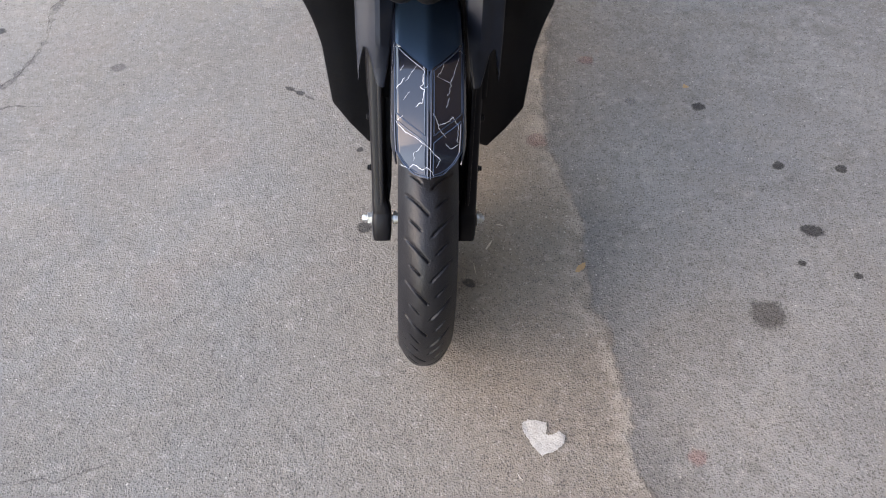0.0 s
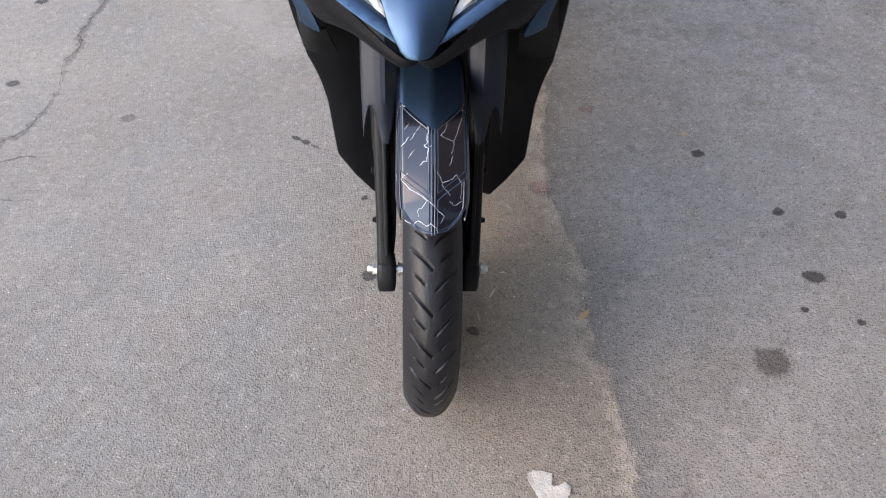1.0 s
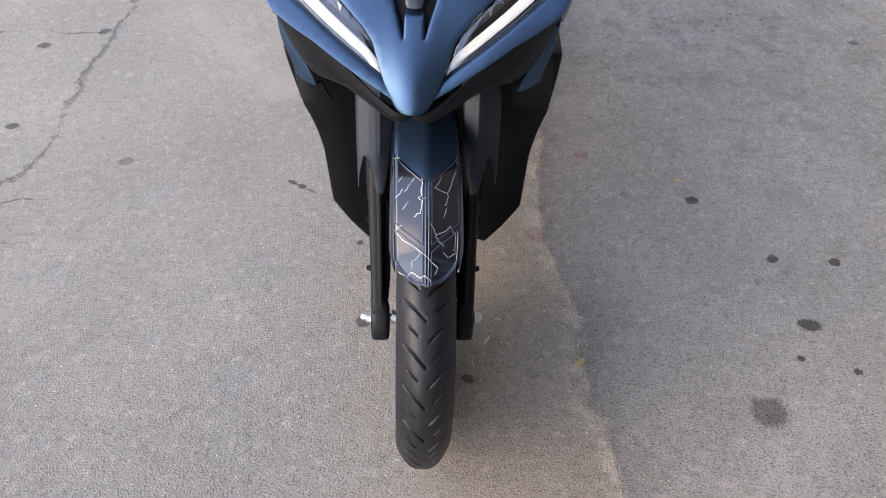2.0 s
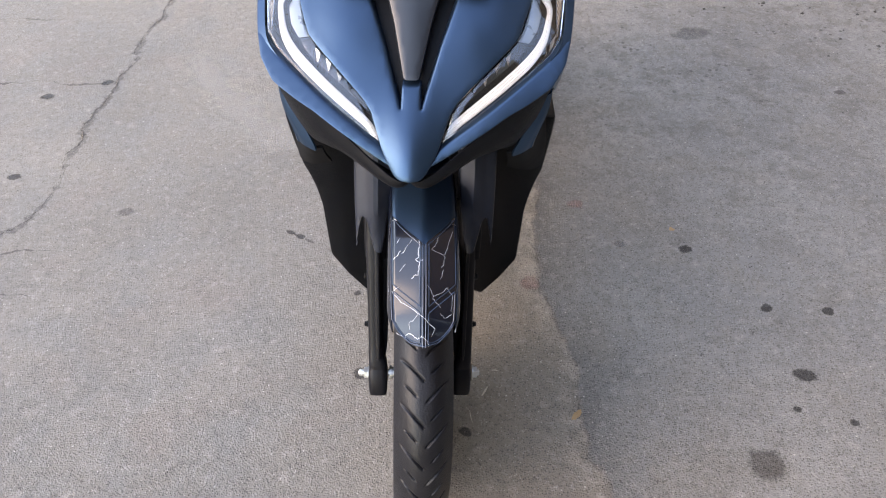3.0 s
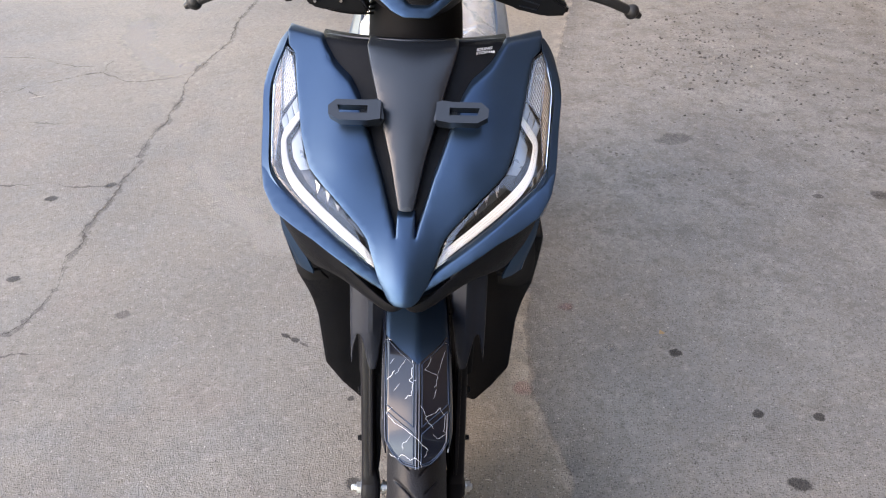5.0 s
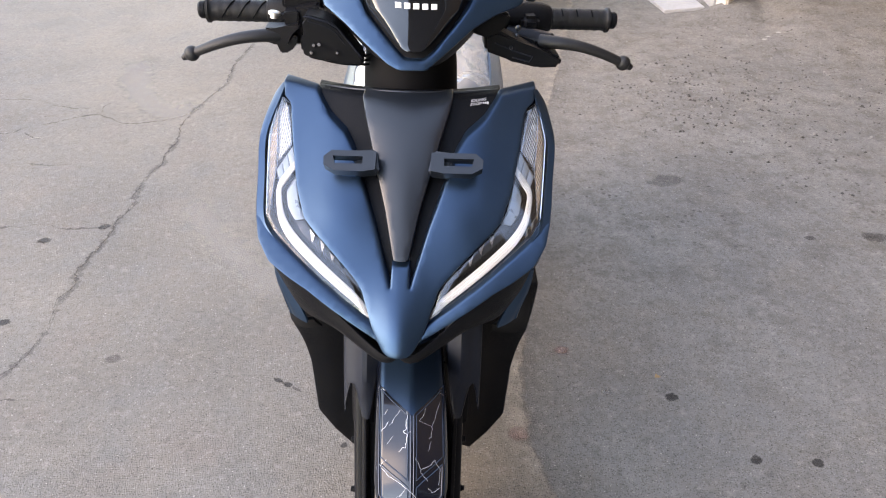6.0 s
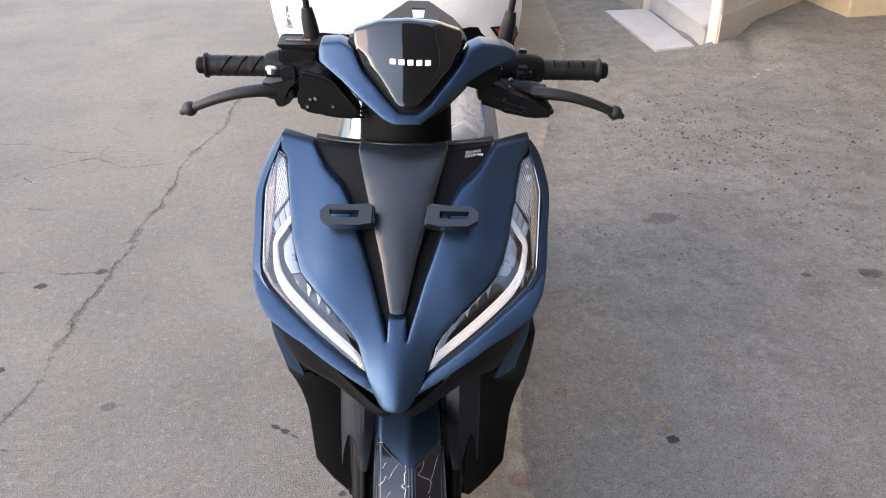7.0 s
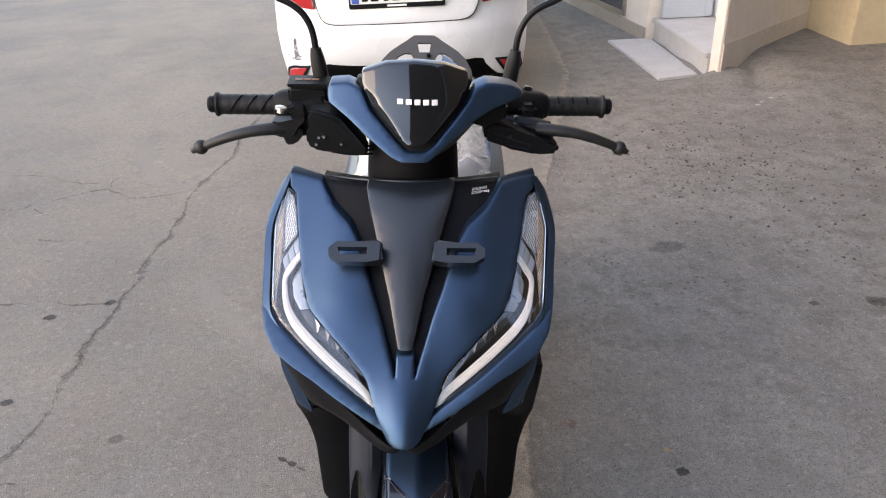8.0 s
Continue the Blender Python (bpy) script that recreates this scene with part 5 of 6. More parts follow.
# plain bars where the maker's mark stands
for i in range(5):
    bm = bmesh.new()
    x0 = -0.0208 + 0.0118 * i
    panel_mesh(bm, [(x0 - 0.0041, 1.0812 - 0.0014 * i / 4), (x0 + 0.0041, 1.0812 - 0.0014 * i / 4), (x0 + 0.0041, 1.0880 - 0.0014 * i / 4), (x0 - 0.0041, 1.0880 - 0.0014 * i / 4)], lambda x, z: visor_f(x, z) - 0.0012, thick=0.001, edge=0.0006, r=0.001, step=0.003)
    spart("mark", bm, WHITE, None, "", BARS)
bm = bmesh.new()
skin(bm, [[(-0.11, 0.315, 1.075), (-0.05, 0.305, 1.09), (0.05, 0.305, 1.09), (0.11, 0.315, 1.075)], [(-0.13, 0.40, 1.05), (-0.06, 0.40, 1.07), (0.06, 0.40, 1.07), (0.13, 0.40, 1.05)], [(-0.14, 0.48, 1.03), (-0.05, 0.48, 1.05), (0.05, 0.48, 1.05), (0.14, 0.48, 1.03)]], 5, 5, 0.01)
spart("instrument_cover", bm, BLACK, None, "black instrument cover", BARS)
bm = bmesh.new()
skin(bm, [[(-0.118, 0.315, 1.068), (-0.04, 0.262, 1.018), (0.0, 0.250, 1.002), (0.04, 0.262, 1.018), (0.118, 0.315, 1.068)], [(-0.110, 0.36, 1.035), (-0.05, 0.31, 0.99), (0.0, 0.30, 0.978), (0.05, 0.31, 0.99), (0.110, 0.36, 1.035)], [(-0.11, 0.42, 1.02), (-0.05, 0.42, 0.98), (0.0, 0.42, 0.97), (0.05, 0.42, 0.98), (0.11, 0.42, 1.02)]], 6, 5, 0.004)
spart("lower_cover", bm, BLACK, None, "black lower handlebar cover", BARS)
for sx in (-1, 1):
    S = lambda x, y, z: (sx * x, y, z)
    bm = bmesh.new()
    k = Matrix.Translation((0, 0.43, 1.016))
    prof = [(0.218, 0.015), (0.219, 0.0195), (0.224, 0.0195), (0.226, 0.0165)]
    for i in range(24):
        a = 0.228 + 0.085 * i / 23
        prof.append((a, 0.0165 + 0.0004 * math.sin(i * 1.7)))
    prof += [(0.314, 0.0175), (0.316, 0.0195), (0.320, 0.0195), (0.322, 0.012)]
    lathe(bm, [(sx * a, r) for a, r in prof], k, 24)
    grip = spart("grip", bm, GRIP, None, "black rubber grip", BARS)
    for i in range(3):
        bm = bmesh.new()
        x0 = 0.243 + 0.024 * i
        tube(bm, [k @ Vector((sx * (x0 + (-0.014 if sx < 0 else -0.002) * (w / 1.2)), 0.0172 * math.cos(math.pi + w), 0.0172 * math.sin(math.pi + w) * -1)) for w in (np.linspace(-0.4, 1.3, 8) if sx < 0 else np.linspace(0.5, 1.3, 5))], 0.0011, 6, 2)
        spart("groove_rib", bm, DEEP, grip, "", BARS)
    bm = bmesh.new()
    lathe(bm, [(sx * a, r) for a, r in [(0.321, 0.009), (0.323, 0.0135), (0.330, 0.0135), (0.333, 0.011), (0.334, 0.005)]], k, 20)
    spart("bar_end", bm, BLACK, grip, "", BARS)
    # switch housing
    bm = bmesh.new()
    tube(bm, [S(0.135, 0.415, 1.018), S(0.17, 0.422, 1.018), S(0.205, 0.428, 1.017), S(0.220, 0.43, 1.016)], [0.024, 0.027, 0.025, 0.021], 16, 4)
    rbox(bm, (0.03, 0.045, 0.04), Matrix.Translation(S(0.185, 0.40, 1.012)), 0.008, 3)
    hous = spart("switch_housing", bm, BLACK, None, "black switch housing", BARS)
    bm = bmesh.new()
    rbox(bm, (0.014, 0.012, 0.008), Matrix.Translation(S(0.19, 0.435, 1.045)) @ pose(0, 0, 0, 10), 0.002)
    spart("switch", bm, GREY, hous, "", BARS)
    # lever bracket and lever
    bm = bmesh.new()
    tube(bm, [S(0.15, 0.385, 1.0), S(0.19, 0.37, 1.0), S(0.215, 0.355, 1.003)], [0.016, 0.017, 0.012], 12, 4)
    br = spart("lever_bracket", bm, CAST, None, "black lever bracket", BARS)
    bm = bmesh.new()
    tube(bm, [S(0.196, 0.350, 1.004), S(0.225, 0.338, 1.006), S(0.255, 0.333, 1.003), S(0.29, 0.333, 0.993), S(0.325, 0.338, 0.978)], [0.0125, 0.0110, 0.0098, 0.0090, 0.0080], 12, 6, (0, 1, 0, 0.85))
    bmesh.ops.create_uvsphere(bm, u_segments=14, v_segments=10, radius=0.0115, matrix=Matrix.Translation(S(0.328, 0.338, 0.977)))
    tube(bm, [S(0.332, 0.339, 0.975), S(0.343, 0.341, 0.969)], [0.0075, 0.0045], 10, 2)
    spart("brake_lever", bm, LEVER, None, "black brake lever with ball end", BARS)
    # mirror stem, rubber boot, mirror out of view
    bm = bmesh.new()
    d = 0.0 if sx > 0 else -0.011
    tube(bm, [S(0.158 + d, 0.430, 1.050), S(0.160 + d, 0.430, 1.070), S(0.163 + d, 0.430, 1.090), S(0.165 + d, 0.43, 1.108)], [0.0125, 0.0125, 0.0115, 0.0085], 14, 4)
    boot = spart("mirror_boot", bm, GRIP, None, "black rubber mirror boot", BARS)
    bm = bmesh.new()
    tube(bm, [S(0.164 + d, 0.43, 1.095), S(0.168 + d, 0.43, 1.132), S(0.179 + d, 0.43, 1.157), S(0.198 + d, 0.43, 1.174), S(0.225 + d, 0.43, 1.187), S(0.27 + d, 0.43, 1.215)], 0.0052, 12, 6)
    spart("mirror_stem", bm, CAST, None, "black bent mirror stem", BARS)
    bm = bmesh.new()
    rbox(bm, (0.15, 0.022, 0.085), Matrix.Translation(S(0.285, 0.44, 1.26)) @ pose(0, 0, 0, 8, 0, -sx * 8), 0.010, 3)
    spart("mirror_shell", bm, BLACK, None, "black rear-view mirror shell", BARS)

# brake reservoir on one side, hidden bar clamp pieces, cables
bm = bmesh.new()
rbox(bm, (0.062, 0.045, 0.028), Matrix.Translation((-0.165, 0.405, 1.045)) @ pose(0, 0, 0, 3), 0.005, 3)
res = spart("brake_reservoir", bm, BLACK, None, "black brake fluid reservoir", BARS)
bm = bmesh.new()
rbox(bm, (0.064, 0.047, 0.005), Matrix.Translation((-0.165, 0.405, 1.062)) @ pose(0, 0, 0, 3), 0.002)
spart("cap", bm, BLACK, res, "", BARS)
for i in range(3):
    bm = bmesh.new()
    rbox(bm, (0.011, 0.007, 0.0008), Matrix.Translation((-0.180 + 0.013 * i, 0.405, 1.0652)) @ pose(0, 0, 0, 3), 0)
    spart("warning_print", bm, PRINT, res, "faded red print", BARS)
bm = bmesh.new()
lathe(bm, [(-0.005, 0.0), (-0.005, 0.0060), (0.000, 0.0060), (0.000, 0.0090), (0.004, 0.0090), (0.0052, 0.0072), (0.0052, 0.0)], Matrix.Translation((-0.2015, 0.342, 1.036)) @ pose(0, 0, 0, 0, -80, 30), 16)
spart("pivot_bolt", bm, STEEL, None, "zinc pivot bolt", BARS)
for i in range(3):
    bm = bmesh.new()
    o = 0.0055 * i
    tube(bm, [(-0.152, 0.338, 0.977 + 0.3 * o), (-0.12, 0.334, 0.970 + 0.5 * o), (-0.09, 0.336, 0.966 + o), (-0.055, 0.352, 0.962 + 1.4 * o)], 0.0018, 8, 5)
    spart("cable", bm, BLACK, None, "", BARS)
# master cylinder, banjo, brake switch and clamp
bm = bmesh.new()
prism(bm, [(-0.218, 1.017), (-0.1887, 1.0184), (-0.166, 1.0243), (-0.1647, 1.0184), (-0.1807, 1.009), (-0.184, 0.9917), (-0.2047, 0.9957), (-0.218, 0.9957)], 0.338, 0.372, Matrix.Identity(4), 0.0025)
prism(bm, [(-0.2047, 0.9975), (-0.198, 0.978), (-0.1853, 0.979), (-0.1807, 0.986), (-0.172, 0.992), (-0.172, 1.006)], 0.344, 0.374, Matrix.Identity(4), 0.002)
prism(bm, [(-0.190, 1.037), (-0.1687, 1.038), (-0.168, 1.022), (-0.1887, 1.015)], 0.352, 0.385, Matrix.Identity(4), 0.002)
prism(bm, [(-0.176, 1.040), (-0.140, 1.046), (-0.130, 1.000), (-0.170, 0.988)], 0.362, 0.40, Matrix.Identity(4), 0.003)
mc = spart("master_cylinder", bm, CAST, None, "black brake master cylinder", BARS)
for x, y, z, r in [(-0.1447, 0.321, 0.9997, 0.0032), (-0.137, 0.321, 1.001, 0.0036), (-0.149, 0.321, 0.9885, 0.0032), (-0.111, 0.321, 0.989, 0.003), (0.160, 0.344, 1.024, 0.004), (0.146, 0.311, 1.006, 0.003), (0.158, 0.338, 1.014, 0.0032)]:
    bm = bmesh.new()
    lathe(bm, [(-0.003, 0.0), (-0.003, r * 0.7), (-0.001, r), (0.006, r)], Matrix.Translation((x, y, z)) @ pose(0, 0, 0, 0, 0, 90), 8)
    spart("bolt", bm, CHROME if x < 0 else GREY, mc, "", BARS)
bm = bmesh.new()
prism(bm, [(0.105, 1.022), (0.125, 1.030), (0.160, 1.014), (0.186, 1.000), (0.226, 0.992), (0.224, 0.976), (0.190, 0.974), (0.150, 0.984), (0.108, 0.998)], 0.312, 0.352, Matrix.Identity(4), 0.005)
tb = spart("lever_cover", bm, BLACK, None, "angular black lever cover", BARS)
bm = bmesh.new()
tube(bm, [(0.122, 0.311, 1.012), (0.150, 0.311, 1.001), (0.180, 0.311, 0.992), (0.176, 0.311, 0.985), (0.150, 0.311, 0.991)], 0.0012, 6, 1)
spart("raised_line", bm, COVER, tb, "", BARS)
# pod in front of the switches
for sx in (-1, 1):
    bm = bmesh.new()
    shape = [(0.158, 1.041), (0.150, 1.042), (0.1234, 1.0347), (0.110, 1.0267), (0.0914, 1.004), (0.0727, 0.980), (0.0714, 0.9677), (0.0967, 0.9757), (0.134, 0.974), (0.155, 0.979), (0.164, 0.988), (0.164, 1.010), (0.155, 1.028)] if sx < 0 else [(0.088, 1.050), (0.120, 1.060), (0.142, 1.054), (0.138, 1.036), (0.112, 1.018), (0.085, 1.026)]
    prism(bm, [(sx * x, z) for x, z in shape][::sx], 0.322 if sx < 0 else 0.31, 0.37, Matrix.Identity(4), 0.004)
    pod = spart("switch_pod", bm, BLACK, None, "black plastic pod behind the cover", BARS)
    if sx < 0:
        bm = bmesh.new()
        tube(bm, [(-0.157, 0.3205, 1.040), (-0.150, 0.3205, 1.0405), (-0.1234, 0.3205, 1.0335), (-0.110, 0.3205, 1.0255), (-0.0914, 0.3205, 1.003), (-0.075, 0.3205, 0.982)], 0.0013, 6, 1)
        tube(bm, [(-0.152, 0.3208, 1.034), (-0.126, 0.3208, 1.027), (-0.112, 0.3208, 1.018), (-0.098, 0.3208, 1.000)], 0.0007, 6, 1)
        spart("raised_line", bm, COVER, pod, "", BARS)

# ---- parked car ----
CAR = Matrix.Translation((-0.155, 3.42, -0.012)) @ pose(0, 0, 0, 0, 0, -1.0)
car = thing("parked_car", CAR, "white hatchback car with scuffed rear bumper, parked on asphalt", "car")


def car_part(name, bm, material, parent=None, label="", smooth=True):
    return part(name, bm, material, parent or car, label, smooth)


SCUFF = mat("dark_scuff", (0.06, 0.06, 0.065), 0.7, 0.0, (0.25, 0.25, 0.26), 60, 0.8)


def build_car():
    # sections from the rear end forward: (y, half width at belt, belt height, roof half width, roof height, sill height)
    secs = [(0.36, 0.62, 0.90, 0.50, 1.02, 0.36), (0.42, 0.74, 0.93, 0.56, 1.18, 0.34), (0.62, 0.80, 0.94, 0.60, 1.38, 0.26), (1.0, 0.84, 0.93, 0.60, 1.46, 0.22), (2.0, 0.85, 0.92, 0.58, 1.46, 0.22), (2.7, 0.85, 0.93, 0.56, 1.38, 0.22), (3.3, 0.82, 0.90, 0.60, 0.98, 0.22), (3.9, 0.74, 0.80, 0.55, 0.84, 0.25), (4.1, 0.60, 0.66, 0.45, 0.70, 0.30)]
    rows = []
    for y, w, b, rw, rh, s in secs:
        half = [(0.0, s), (w * 0.8, s), (w * 0.97, s + 0.08), (w, 0.55), (w * 0.985, b), (rw + 0.03, rh - 0.06), (rw - 0.05, rh), (0.0, rh + 0.02)]
        rows.append([(x, y, z) for x, z in half] + [(-x, y, z) for x, z in reversed(half[1:-1])])
    bm = bmesh.new()
    fine = [spline(r + [r[0]], 3)[:-1] for r in rows]
    cols = list(zip(*fine))
    cols = [spline(c, 3) for c in cols]
    grid_faces(bm, [list(r) for r in zip(*cols)], closed_v=True)
    e = [x for x in bm.edges if x.is_boundary]
    bmesh.ops.holes_fill(bm, edges=e)
    car_part("body", bm, CARWHITE, None, "white painted body")

    # rear bumper: a wide curved cover with a lower lip
    def bx(x, z, d=0.0):
        return 0.55 * (abs(x) / 0.765) ** 3.2 * 0.55 + 0.10 * max(0, (z - 0.60)) ** 1.2 + d

    bm = bmesh.new()
    rows = []
    for z, d, half in [(0.335, 0.06, 0.74), (0.345, 0.02, 0.765), (0.37, 0.006, 0.78), (0.42, -0.004, 0.795), (0.495, -0.012, 0.80), (0.52, -0.011, 0.80), (0.545, -0.002, 0.80), (0.60, 0.012, 0.80), (0.66, 0.018, 0.80), (0.74, 0.03, 0.79)]:
        rows.append([(x * half / 0.8, bx(x, z, d), z - 0.13 * step01(0.46, 0.66, abs(x)) * (1 - step01(0.34, 0.47, z))) for x in np.linspace(-0.765, 0.765, 41)])
    grid_faces(bm, rows)
    bmesh.ops.recalc_face_normals(bm, faces=bm.faces)
    bmesh.ops.solidify(bm, geom=list(bm.faces), thickness=-0.012)
    bumper = car_part("bumper", bm, CARWHITE, None, "white rear bumper with scuffs and scratches")
    bm = bmesh.new()
    rows = [[(x, bx(x, z, d), z) for x in np.linspace(-0.70, 0.70, 33)] for z, d in [(0.36, 0.02), (0.33, 0.012), (0.28, 0.03), (0.22, 0.06), (0.19, 0.12)]]
    grid_faces(bm, rows)
    bmesh.ops.solidify(bm, geom=list(bm.faces), thickness=-0.012)
    car_part("diffuser", bm, BLACK, bumper, "black plastic lower valance")
    # tailgate skin with a raised edge, set over the bumper
    bm = bmesh.new()
    panel_mesh(bm, [(-0.464, 0.650), (-0.448, 0.608), (-0.418, 0.586), (-0.37, 0.578), (0.355, 0.578), (0.405, 0.586), (0.440, 0.610), (0.464, 0.660), (0.49, 0.78), (0.52, 1.0), (-0.52, 1.0), (-0.49, 0.78)], lambda x, z: 0.03 * (x / 0.4) ** 2 - 0.018 + 0.12 * (z - 0.58), thick=0.05, edge=0.008, step=0.03, r=0.05)
    gate = car_part("tailgate", bm, CARWHITE, None, "white tailgate")
    bm = bmesh.new()
    panel_mesh(bm, [(-0.468, 0.649), (-0.452, 0.605), (-0.420, 0.582), (-0.37, 0.5745), (0.355, 0.5745), (0.408, 0.582), (0.444, 0.608), (0.468, 0.659), (0.494, 0.78), (0.524, 1.0), (-0.524, 1.0), (-0.494, 0.78)], lambda x, z: 0.03 * (x / 0.4) ** 2 - 0.012 + 0.12 * (z - 0.58), thick=0.05, edge=0.002, step=0.04, r=0.05)
    car_part("tailgate_gap", bm, DEEP, None, "dark shut line round the tailgate")
    # lamps
    for sx in (-1, 1):
        bm = bmesh.new()
        panel_mesh(bm, [(sx * x, z) for x, z in [(0.486, 0.657), (0.60, 0.668), (0.715, 0.686), (0.745, 0.72), (0.74, 1.0), (0.58, 1.0), (0.505, 0.78)]], lambda x, z: bx(x, z, -0.014), thick=0.05, edge=0.008, step=0.03, r=0.02)
        lampo = car_part("tail_lamp", bm, RED, None, "red tail lamp")
        bm = bmesh.new()
        panel_mesh(bm, [(sx * x, z) for x, z in [(0.640, 0.240), (0.720, 0.224), (0.735, 0.240), (0.728, 0.276), (0.690, 0.296), (0.590, 0.312)]], lambda x, z: bx(x, z, -0.020), thick=0.03, edge=0.005, step=0.02, r=0.012)
        car_part("fog_lamp", bm, RED, None, "red rear fog lamp")
        bm = bmesh.new()
        panel_mesh(bm, [(sx * x, z) for x, z in [(0.628, 0.226), (0.722, 0.212), (0.748, 0.236), (0.740, 0.286), (0.694, 0.308), (0.560, 0.328)]], lambda x, z: bx(x, z, -0.014), thick=0.03, edge=0.003, step=0.02, r=0.010)
        car_part("fog_surround", bm, BLACK, bumper, "black plastic fog lamp surround")
        bm = bmesh.new()
        lathe(bm, [(-0.004, 0.0), (-0.004, 0.009), (-0.001, 0.010), (-0.001, 0.013), (0.004, 0.013)], Matrix.Translation((sx * 0.347, bx(0.347, 0.50, -0.013), 0.492)) @ pose(0, 0, 0, 0, 0, 90), 20)
        car_part("parking_sensor", bm, CARWHITE, bumper)
        bm = bmesh.new()
        lathe(bm, [(-0.0015, 0.0125), (-0.0015, 0.0155), (0.004, 0.0155)], Matrix.Translation((sx * 0.347, bx(0.347, 0.50, -0.013), 0.492)) @ pose(0, 0, 0, 0, 0, 90), 20)
        car_part("sensor_ring", bm, RAIL, bumper, "grey sensor ring")
    # number plate: frame, white plate, blue strip, dark bars in place of the signs
    f = lambda x, z: -0.022 + 0.12 * (z - 0.58)
    plate = panel("number_plate", [(-0.275, 0.665), (0.275, 0.665), (0.275, 0.810), (-0.275, 0.810)], lambda x, z: f(x, z) - 0.004, BLACK, car, "number plate in black dealer frame", thick=0.02, edge=0.004, step=0.03, r=0.012)
    panel("plate_sheet", [(-0.262, 0.692), (0.262, 0.692), (0.262, 0.803), (-0.262, 0.803)], lambda x, z: f(x, z) - 0.010, WHITE, plate, "white plate sheet", thick=0.003, edge=0.002, step=0.03, r=0.006)
    strip = mat("plate_blue", (0.02, 0.08, 0.35), 0.4)
    panel("plate_strip", [(-0.258, 0.696), (-0.215, 0.696), (-0.215, 0.799), (-0.258, 0.799)], lambda x, z: f(x, z) - 0.013, strip, plate, "blue strip", thick=0.001, edge=0.001, step=0.02, r=0.002)
    for x0, w in [(-0.18, 0.035), (-0.125, 0.045), (-0.06, 0.03), (-0.0, 0.05), (0.06, 0.045), (0.115, 0.035), (0.20, 0.03)]:
        panel("plate_bar", [(x0 - w / 2, 0.705), (x0 + w / 2, 0.705), (x0 + w / 2, 0.780), (x0 - w / 2, 0.780)], lambda x, z: f(x, z) - 0.013, BLACK, plate, thick=0.001, edge=0.001, step=0.02, r=0.006)
    panel("frame_bar", [(-0.055, 0.674), (0.055, 0.674), (0.055, 0.684), (-0.055, 0.684)], lambda x, z: f(x, z) - 0.006, WHITE, plate, thick=0.001, edge=0.001, step=0.02, r=0.002)
    # wheels
    for sx in (-1, 1):
        for y in (0.72, 3.2):
            bm = bmesh.new()
            k = Matrix.Translation((sx * 0.68, y + 0.1, 0.307))
            lathe(bm, [(-0.09, 0.18), (-0.095, 0.24), (-0.08, 0.295), (0.08, 0.295), (0.095, 0.24), (0.09, 0.18)], k, 40)
            wh = car_part("wheel", bm, RUBBER, None, "black car tyre")
            bm = bmesh.new()
            lathe(bm, [(sx * 0.06, 0.0), (sx * 0.065, 0.05), (sx * 0.05, 0.09), (sx * 0.055, 0.17), (sx * 0.08, 0.185)], k, 32)
            car_part("hub_cap", bm, CHROME, wh)
    # scuffs on the corner of the bumper
    r3 = random.Random(3)
    for i in range(16):
        bm = bmesh.new()
        x0, z0 = -0.652 + r3.uniform(-0.010, 0.010), 0.425 + r3.uniform(-0.045, 0.055)
        w, h = r3.uniform(0.003, 0.008), r3.uniform(0.006, 0.022)
        if i > 9:
            x0, z0 = -0.665 + r3.uniform(-0.05, 0.05), 0.372 + r3.uniform(-0.014, 0.012)
            w, h = r3.uniform(0.010, 0.030), r3.uniform(0.0015, 0.003)
        panel_mesh(bm, [(x0 - w, z0 - h), (x0 + w * 0.6, z0 - h * 0.7), (x0 + w, z0 + h), (x0 - w * 0.5, z0 + h * 0.8)], lambda x, z: bx(x, z, -0.034), thick=0.001, edge=0.0008, step=0.02, r=0.002)
        car_part("scuff", bm, SCUFF, bumper)


build_car()


# ---- buildings ----
def wall_block(name, a, b, depth, z0, z1, material, label, kind="structure"):
    """A straight wall from a to b in plan, depth behind its face (to the left hand of a to b)."""
    bm = bmesh.new()
    a, b = Vector(a), Vector(b)
    d = (b - a).normalized()
    n = Vector((-d.y, d.x)) * depth
    low = [a, b, b + n, a + n]
    v = [[bm.verts.new((q.x, q.y, z)) for q in low] for z in (z0, z1)]
    bm.faces.new(v[0][::-1])
    bm.faces.new(v[1])
    for i in range(4):
        bm.faces.new((v[0][i], v[0][(i + 1) % 4], v[1][(i + 1) % 4], v[1][i]))
    bmesh.ops.bevel(bm, geom=list(bm.edges), offset=0.006, segments=2, affect="EDGES")
    return tagged(part(name, bm, material, None, label, True), label, "wall", kind=kind)


# alley side wall with the doorway, then the front that turns away, then the stone-clad pier
wall_block("wall_1", (1.28, 8.2), (1.80, 5.12), 0.35, -0.1, 7.5, PLASTER, "cream plastered house wall")
wall_block("wall_3", (2.862, 4.80), (2.89, 4.06), 0.5, -0.1, 7.5, STONE, "tan stone-clad pier")
wall_block("wall_4", (2.892, 4.056), (3.9, 4.11), 0.4, -0.1, 7.5, STONE, "tan stone-clad wall")
# unseen brick walls, added so glossy parts reflect a dark right side
wall_block("wall_5", (3.38, 4.1), (3.05, -3.4), 0.4, -0.1, 6.5, BRICK, "unseen brown brick wall beside the lane, its colour darkened for shade")
wall_block("wall_8", (3.04, -3.4), (-0.02, -3.7), 0.4, -0.1, 9.5, BRICK, "unseen brown brick house end behind the lane, its colour darkened for shade")
